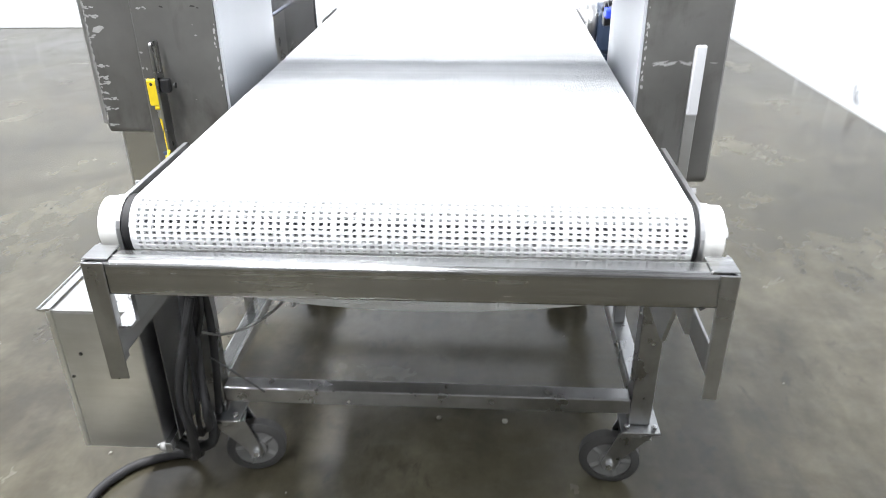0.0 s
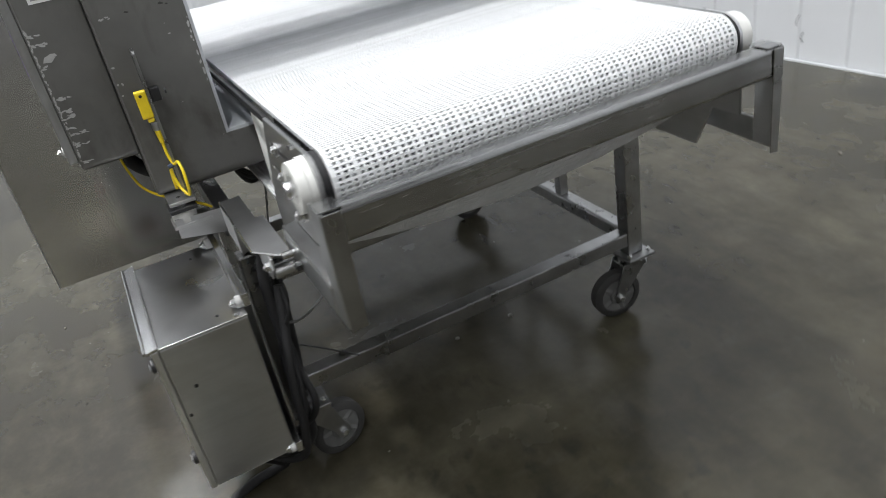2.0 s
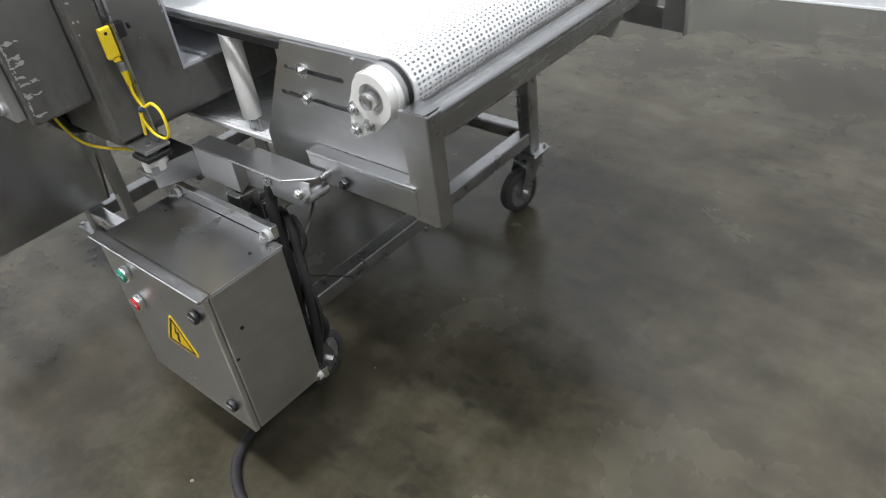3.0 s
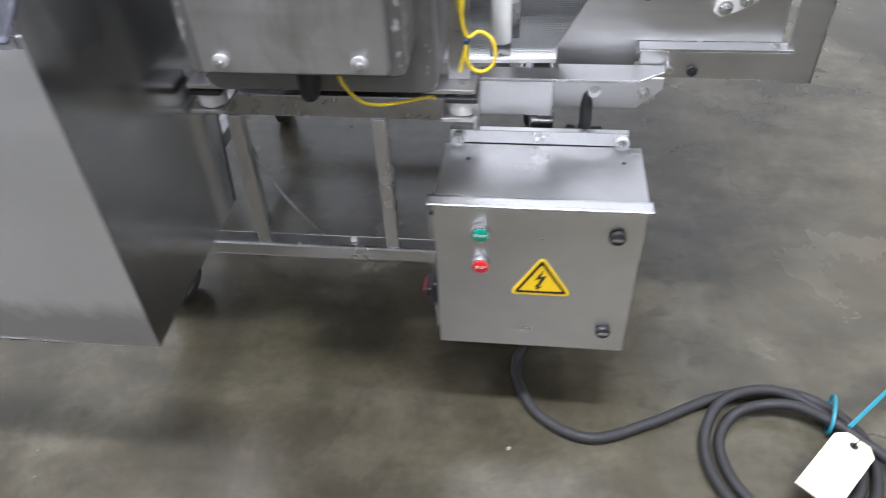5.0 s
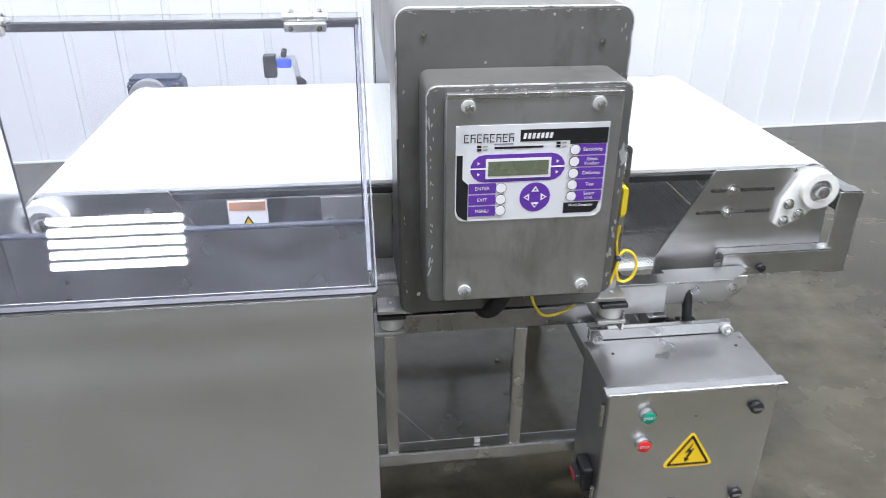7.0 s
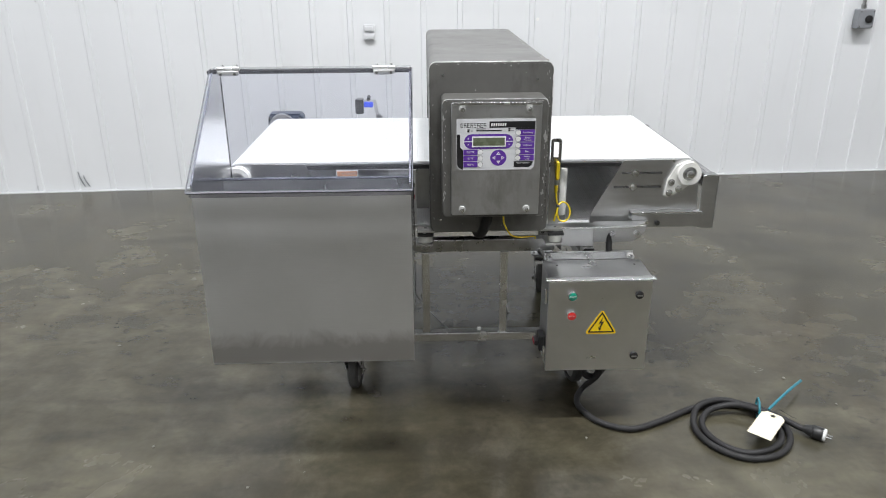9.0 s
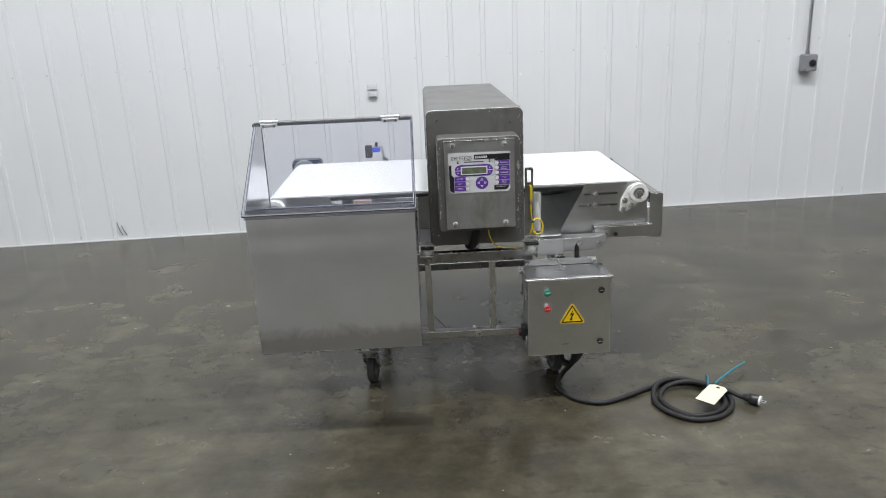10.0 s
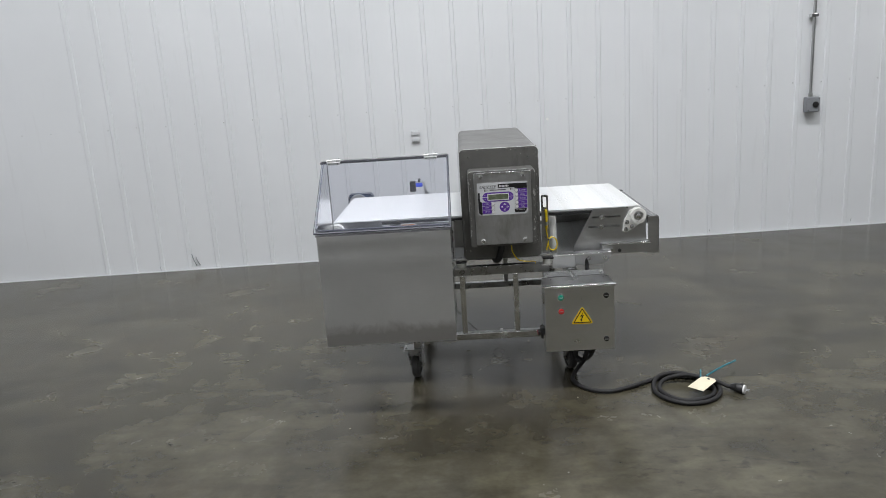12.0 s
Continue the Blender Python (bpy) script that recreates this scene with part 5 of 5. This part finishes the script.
sign = part("hazard_sign", slab(tri(0.4225, 0.321, 0.100, 0.083, 0.006), (), "y", DYF - 0.0008, DYF - 0.0002), SIGN_YELLOW, enc, "yellow triangular electrical hazard sticker")
part("border", slab(tri(0.4225, 0.3255, 0.084, 0.071, 0.003), [tri(0.4225, 0.330, 0.069, 0.0575, 0.0015)[::-1]], "y", DYF - 0.0013, DYF - 0.0009), INK, sign)
zig = [(0.4262, 0.378), (0.4128, 0.3535), (0.4215, 0.3570), (0.4165, 0.3420), (0.4130, 0.3440), (0.4160, 0.3320), (0.4240, 0.3395), (0.4200, 0.3400), (0.4305, 0.3640), (0.4215, 0.3600)]
part("bolt_symbol", slab(zig, (), "y", DYF - 0.0013, DYF - 0.0009), INK, sign)
part("lip_edge", rod((EX0 - 0.008, -0.6815, EZ1 + 0.0035), (EX1 + 0.004, -0.6815, EZ1 + 0.0035), 0.0026, 10), STEEL_BRIGHT, enc, "bright rounded lip edge", True)
# mounting bars with white-washered bolts
for z0, z1, zb, xs in ((0.5015, 0.5255, 0.511, (0.281, 0.539)), (0.190, 0.212, 0.201, (0.281, 0.563))):
    bar = part("mounting_bar", box(0.268, 0.572 if z0 < 0.3 else 0.548, -0.5155, -0.5035, z0, z1, 0.001), STEEL_BRIGHT, enc, "bright steel mounting bar")
    for bx in xs:
        part("washer", rod((bx, -0.516, zb), (bx, -0.525, zb), 0.0108, 18, bevel=0.001), WASHER, bar, "white spacer", True)
        part("bolt", bolt((bx, -0.5254, zb), (0, -1, 0), 0.0072, 0.006, 0.0098), STEEL_BRIGHT, bar)
part("back_plate", box(0.285, 0.535, -0.5033, -0.5025, 0.19, 0.515, 0.0), STEEL, enc)
for px, pz in ((0.300, 0.490), (0.540, 0.490)):
    part("top_screw", rod((px, -0.56, EZ1 + 0.0016), (px, -0.56, EZ1 + 0.003), 0.003, 8), BLACK_PLASTIC, enc)
part("side_hole", rod((EX1 - 0.0012, -0.63, 0.41), (EX1 + 0.0004, -0.63, 0.41), 0.0035, 10), BLACK_PLASTIC, enc)
part("side_hole", rod((EX1 - 0.0012, -0.655, 0.36), (EX1 + 0.0004, -0.655, 0.36), 0.003, 10), BLACK_PLASTIC, enc)
sw = part("isolator_switch", box(0.240, EX0 + 0.0035, -0.640, -0.590, 0.245, 0.297, 0.004), BLACK_PLASTIC, enc, "black isolator switch with a red edge")
part("handle", box(0.228, 0.2395, -0.634, -0.596, 0.262, 0.279, 0.002), BLACK_PLASTIC, sw)
part("red_ring", box(0.2256, 0.2277, -0.631, -0.599, 0.2645, 0.2765, 0.001), RING_RED, sw)
for gx in (0.345, 0.455, 0.500):
    part("cable_gland", rod((gx, -0.585, EZ0 - 0.022), (gx, -0.585, EZ0 + 0.0015), 0.013, 12), BLACK_PLASTIC, enc, "", True)


# ---- guard hood ----
HX0, HX1, HY0, HYT, HZ0, HZM, HZT = -0.700, -0.142, -0.846, -0.527, 0.340, 0.836, 1.097
hood = thing("guard_hood", (-0.42, -0.65, HZ0), "large stainless machine guard with a sloping clear acrylic lid", "machine guard")
part("front_panel", box(HX0, HX1, HY0, HY0 + 0.003, HZ0, HZM, 0.0012), FRONT_PANEL, hood, "satin stainless front panel, lower edge worn and darkened by a painted reflection")
side_all = [(HY0 + 0.0032, HZ0), (-0.490, HZ0), (-0.460, 0.56), (-0.455, 0.62), (-0.455, HZT - 0.004), (HYT, HZT - 0.004), (HY0 + 0.0032, HZM + 0.016)]
for x0 in (HX0, HX1 - 0.003):
    part("side_panel", slab(side_all, (), "x", x0, x0 + 0.003, 0.0), MIRROR_STEEL, hood, "polished stainless side panel")
    part("edge_trim", slab([(HY0 + 0.004, HZM + 0.0172), (HYT - 0.006, HZT - 0.0075), (HYT - 0.006, HZT - 0.0055), (HY0 + 0.004, HZM + 0.0192)], (), "x", x0 - 0.0008, x0 + 0.0038), EDGE_BLUE, hood, "dark edge trim")
    rear = [(x0 + 0.0015, -0.489, HZ0 + 0.002), (x0 + 0.0015, -0.459, 0.56), (x0 + 0.0015, -0.454, 0.62), (x0 + 0.0015, -0.454, HZT - 0.006)]
    part("edge_trim", hose(rear, 0.0034, 8, 1, curve=False), BLACK_RUBBER, hood, "black edge trim", True)
part("inner_panel", box(HX0 + 0.0035, HX1 - 0.0035, -0.553, -0.550, 0.36, 0.784, 0.0), STEEL_TOP, hood, "inner stainless panel")
part("inner_edge", box(HX0 + 0.0035, HX1 - 0.0035, -0.558, -0.546, 0.7845, 0.791, 0.002), EDGE_BLUE, hood, "dark edge trim on the inner panel")
slope = (Vector((0, HYT, HZT)) - Vector((0, HY0 - 0.024, HZM + 0.004)))
sd = slope.normalized()
sn = Vector((0, -sd.z, sd.y))
a, b = Vector((0, HY0 - 0.024, HZM + 0.006)), Vector((0, HYT, HZT + 0.002))
quad = [a, b, b + sn * 0.004, a + sn * 0.004]
pane = part("lid_pane", slab([(p.y, p.z) for p in quad], (), "x", HX0 - 0.004, HX1 + 0.004), ACRYLIC, hood, "clear acrylic lid")
pane.visible_shadow = False
low = [a - sd * 0.003, a + sd * 0.003, a + sd * 0.003 + sn * 0.0046, a - sd * 0.003 + sn * 0.0046]
part("lid_edge", slab([(p.y, p.z) for p in low], (), "x", HX0 - 0.005, HX1 + 0.005), EDGE_BLUE, hood, "dark lower edge of the acrylic")
for x0 in (HX0 - 0.0062, HX1 + 0.0042):
    part("lid_edge", slab([(p.y, p.z) for p in (a - sn * 0.0006, b - sn * 0.0006, b + sn * 0.0048, a + sn * 0.0048)], (), "x", x0, x0 + 0.0020), EDGE_BLUE, hood)
part("lid_flange", box(HX0 - 0.003, HX1 + 0.003, HY0 - 0.010, HY0 - 0.0055, HZM - 0.010, HZM + 0.004, 0.001), ACRYLIC_SIDE, hood, "turned-down smoky acrylic flange")
part("top_bar", box(HX0 - 0.014, HX1 + 0.002, HYT - 0.004, HYT + 0.014, HZT - 0.010, HZT + 0.0015, 0.003), BLACK_PLASTIC, hood, "dark hinge bar")
roof = part("roof_strip", box(HX0 - 0.01, HX1 + 0.002, HYT + 0.0145, -0.459, HZT - 0.003, HZT + 0.002, 0.0), ACRYLIC_SIDE, hood, "smoky acrylic roof strip")
roof.visible_shadow = False
for hx in (-0.652, -0.216):
    hg = part("hinge", box(hx - 0.030, hx + 0.030, HYT - 0.017, HYT - 0.0045, HZT - 0.014, HZT + 0.002, 0.003), SATIN_APRON, hood, "bright zinc hinge")
    part("hinge_leaf", box(hx - 0.030, hx + 0.030, HYT - 0.004, HYT + 0.026, HZT + 0.0022, HZT + 0.0072, 0.002), SATIN_APRON, hg)
    for ka, kb in ((-0.032, -0.012), (-0.0115, 0.0115), (0.012, 0.032)):
        part("knuckle", rod((hx + ka, HYT - 0.006, HZT + 0.007), (hx + kb, HYT - 0.006, HZT + 0.007), 0.0062, 14, bevel=0.0008), SATIN_APRON, hg, "", True)
    for dx in (-0.020, 0.020):
        part("screw", bolt((hx + dx, HYT - 0.0172, HZT - 0.006), (0, -1, 0), 0.0045, 0.003), ZINC, hg)
        part("screw", bolt((hx + dx, HYT + 0.016, HZT + 0.0073), (0, 0, 1), 0.0048, 0.003), ZINC, hg)


# beads and burrs along the worn bottom edge
bm = bmesh.new()
r2 = random.Random(9)
for k in range(46):
    x = r2.uniform(HX0, HX1)
    q = r2.uniform(0.0012, 0.003)
    box(x - q * 1.6, x + q * 1.6, HY0 - 0.0012, HY0 + 0.003, HZ0 - q, HZ0 + q * 0.6, 0.0, bm=bm)
tagged(part("edge_burrs", bm, STEEL_BRIGHT, hood, "small bright burrs on the bottom edge"), kind="stuff")


# ---- cords and small things ----
cord = thing("power_cord", (0.80, -0.68, 0.0), "thick charcoal power cord coiled on the floor with a black plug", "power cord")
run = [(0.455, -0.585, 0.180), (0.450, -0.580, 0.120), (0.415, -0.535, 0.045), (0.390, -0.560, 0.016), (0.396, -0.615, 0.011), (0.440, -0.688, 0.011), (0.530, -0.727, 0.011), (0.640, -0.685, 0.011), (0.767, -0.618, 0.011), (0.880, -0.594, 0.011), (0.965, -0.622, 0.011), (1.015, -0.700, 0.011), (1.000, -0.800, 0.011), (0.930, -0.872, 0.011), (0.830, -0.884, 0.011), (0.752, -0.820, 0.011), (0.730, -0.725, 0.012), (0.770, -0.640, 0.031), (0.865, -0.608, 0.032), (0.948, -0.640, 0.018), (0.990, -0.712, 0.012), (0.975, -0.795, 0.011), (0.912, -0.848, 0.011), (0.830, -0.856, 0.011), (0.772, -0.800, 0.011), (0.757, -0.716, 0.012), (0.800, -0.655, 0.024), (0.885, -0.640, 0.034), (0.955, -0.672, 0.034), (1.005, -0.716, 0.033), (1.048, -0.748, 0.020), (1.066, -0.763, 0.020)]
part("jacket", hose(run, 0.0098, 12, 8), CORD_GREY, cord, "", True)
d = Vector((0.78, -0.62, -0.02)).normalized()
p0 = Vector((1.060, -0.758, 0.0215))
plug = part("plug", rod(p0, p0 + d * 0.026, 0.0125, 18, 0.0200), BLACK_PLASTIC, cord, "black rubber plug", True)
part("plug_body", rod(p0 + d * 0.0262, p0 + d * 0.056, 0.0208, 20, bevel=0.003), BLACK_PLASTIC, plug, "", True)
part("plug_face", rod(p0 + d * 0.0563, p0 + d * 0.063, 0.0195, 20), WHITE_PRINT, plug, "white plug face", True)
for s in (-0.007, 0.007):
    q = p0 + d * 0.0633 + Vector((0.62, 0.78, 0)) * s
    part("prong", rod(q, q + d * 0.018, 0.0025, 8), ZINC, plug)
tie = thing("cable_tie", (0.955, -0.655, 0.03), "teal cable tie round the coil with its tail sticking up", "cable tie")
ring = [(0.962 + 0.012 * math.cos(t), -0.650 + 0.038 * math.cos(t), 0.026 + 0.027 * math.sin(t)) for t in [2 * math.pi * k / 14 for k in range(15)]]
part("band", hose(ring, 0.0036, 6, 1, curve=False), TEAL, tie, "", True)
part("tail", hose([(0.976, -0.690, 0.046), (1.02, -0.648, 0.046), (1.10, -0.571, 0.041), (1.177, -0.497, 0.030)], 0.0042, 6, 6), TEAL, tie, "", True)
tag = thing("paper_tag", (0.95, -0.755, 0.05), "blank manila paper tag lying on the coiled cord", "tag")
bm = slab([(-0.035, -0.079), (0.035, -0.079), (0.035, 0.062), (0.020, 0.079), (-0.020, 0.079), (-0.035, 0.062)], [disc(0, 0.060, 0.004, 10)[::-1]], "z", 0.0, 0.0007)
bmesh.ops.transform(bm, matrix=pose(0.932, -0.776, 0.050, -2, 3, -41), verts=bm.verts)
part("card", bm, MANILA, tag)
bm = slab(disc(0, 0.060, 0.0075, 14), [disc(0, 0.060, 0.0038, 10)[::-1]], "z", 0.0009, 0.0016)
bmesh.ops.transform(bm, matrix=pose(0.932, -0.776, 0.050, -2, 3, -41), verts=bm.verts)
part("eyelet", bm, BLACK_PLASTIC, tag, "dark reinforced eyelet")
part("string", hose([(0.971, -0.731, 0.053), (1.000, -0.710, 0.058), (1.050, -0.690, 0.020), (1.080, -0.680, 0.003)], 0.0008, 5, 5), BLACK_PLASTIC, tag)

# hoses that hang between the conveyor and the enclosure
for pts, r in (
    ([(0.482, -0.448, 0.570), (0.484, -0.464, 0.500), (0.490, -0.466, 0.380), (0.475, -0.468, 0.230), (0.470, -0.470, 0.130), (0.480, -0.520, 0.120), (0.500, -0.572, 0.170)], 0.0099),
    ([(0.470, -0.452, 0.492), (0.468, -0.460, 0.420), (0.500, -0.455, 0.300), (0.520, -0.450, 0.240), (0.480, -0.470, 0.170), (0.440, -0.530, 0.140), (0.345, -0.585, 0.175)], 0.0072),
    ([(0.498, -0.446, 0.490), (0.516, -0.458, 0.430), (0.540, -0.480, 0.320), (0.525, -0.485, 0.200), (0.495, -0.500, 0.110), (0.450, -0.545, 0.095), (0.405, -0.580, 0.130), (0.400, -0.588, 0.172)], 0.0086),
    ([(0.462, -0.438, 0.488), (0.450, -0.440, 0.400), (0.445, -0.450, 0.270), (0.430, -0.470, 0.150), (0.420, -0.500, 0.080), (0.440, -0.560, 0.100), (0.455, -0.585, 0.172)], 0.0076),
    ([(0.508, -0.442, 0.490), (0.530, -0.448, 0.450), (0.520, -0.462, 0.400), (0.545, -0.470, 0.290), (0.500, -0.490, 0.160), (0.470, -0.550, 0.150)], 0.0042),
    ([(0.478, -0.438, 0.490), (0.484, -0.440, 0.440), (0.470, -0.476, 0.330), (0.505, -0.474, 0.220), (0.455, -0.500, 0.130), (0.430, -0.560, 0.160)], 0.0050),
):
    hz = thing("flexible_conduit", pts[3], "black flexible conduit hanging below the conveyor", "conduit", "flexible conduits")
    part("jacket", hose(pts, r, 12, 8), BLACK_RUBBER, hz, "", True)
wire = thing("grey_wire", (0.0, -0.30, 0.3), "thin grey wire hanging under the frame", "wire")
part("jacket", hose([(-0.185, -0.300, 0.440), (-0.165, -0.320, 0.360), (-0.140, -0.340, 0.306), (-0.112, -0.358, 0.272), (-0.080, -0.376, 0.243), (-0.048, -0.390, 0.214), (-0.020, -0.400, 0.190), (0.015, -0.410, 0.168)], 0.0028, 8, 6), WHEEL_GREY, wire, "", True)
stray = thing("loose_wires", (0.45, -0.43, 0.2), "thin loose grey and black wires at the near leg", "wires")
part("wire", hose([(0.470, -0.452, 0.395), (0.452, -0.425, 0.378), (0.430, -0.385, 0.378), (0.405, -0.330, 0.405), (0.380, -0.290, 0.450)], 0.0028, 8, 6), WHEEL_GREY, stray, "", True)
part("wire", hose([(0.480, -0.440, 0.345), (0.485, -0.395, 0.315), (0.490, -0.340, 0.275)], 0.0018, 6, 5), BLACK_RUBBER, stray, "", True)
bundle = thing("wire_bundle", (-0.25, -0.2, 0.4), "dark tangled wiring tied under the belt", "wires")
r3 = random.Random(4)
for k in range(4):
    x = -0.24 + 0.02 * k
    part("wire", hose([(x, -0.38, 0.50), (x + r3.uniform(-0.02, 0.03), -0.33, 0.43 + r3.uniform(-0.03, 0.03)), (x + r3.uniform(-0.03, 0.03), -0.24, 0.45), (x - 0.04, -0.10, 0.44)], 0.006, 8, 6), BLACK_RUBBER, bundle, "", True)

# crumbs of debris on the floor
bm = bmesh.new()
r4 = random.Random(12)
for x, y, q in [(0.235, 0.131, 0.007), (0.230, -0.025, 0.006), (0.187, 1.44, 0.006), (1.150, -0.435, 0.006), (0.383, -0.755, 0.004), (1.25, -0.60, 0.004), (-0.95, -0.75, 0.005), (-0.62, -0.95, 0.004), (1.62, -0.35, 0.005), (-1.3, -0.1, 0.005), (0.15, -1.45, 0.003), (-0.3, -1.2, 0.003)] + [(r4.uniform(-2.5, 2.5), r4.uniform(-2.0, 1.5), r4.uniform(0.0015, 0.004)) for _ in range(34)]:
    one = bmesh.new()
    bmesh.ops.create_icosphere(one, subdivisions=1, radius=q)
    for v in one.verts:
        v.co = Vector((x + v.co.x * r4.uniform(0.7, 1.4), y + v.co.y * r4.uniform(0.7, 1.4), max(0.0, 0.5 * q + v.co.z * 0.6)))
    join(bm, one)
solo("floor_debris", bm, CRUMB, (0, 0, 0), "scattered pale crumbs of debris on the concrete", "debris", kind="stuff")
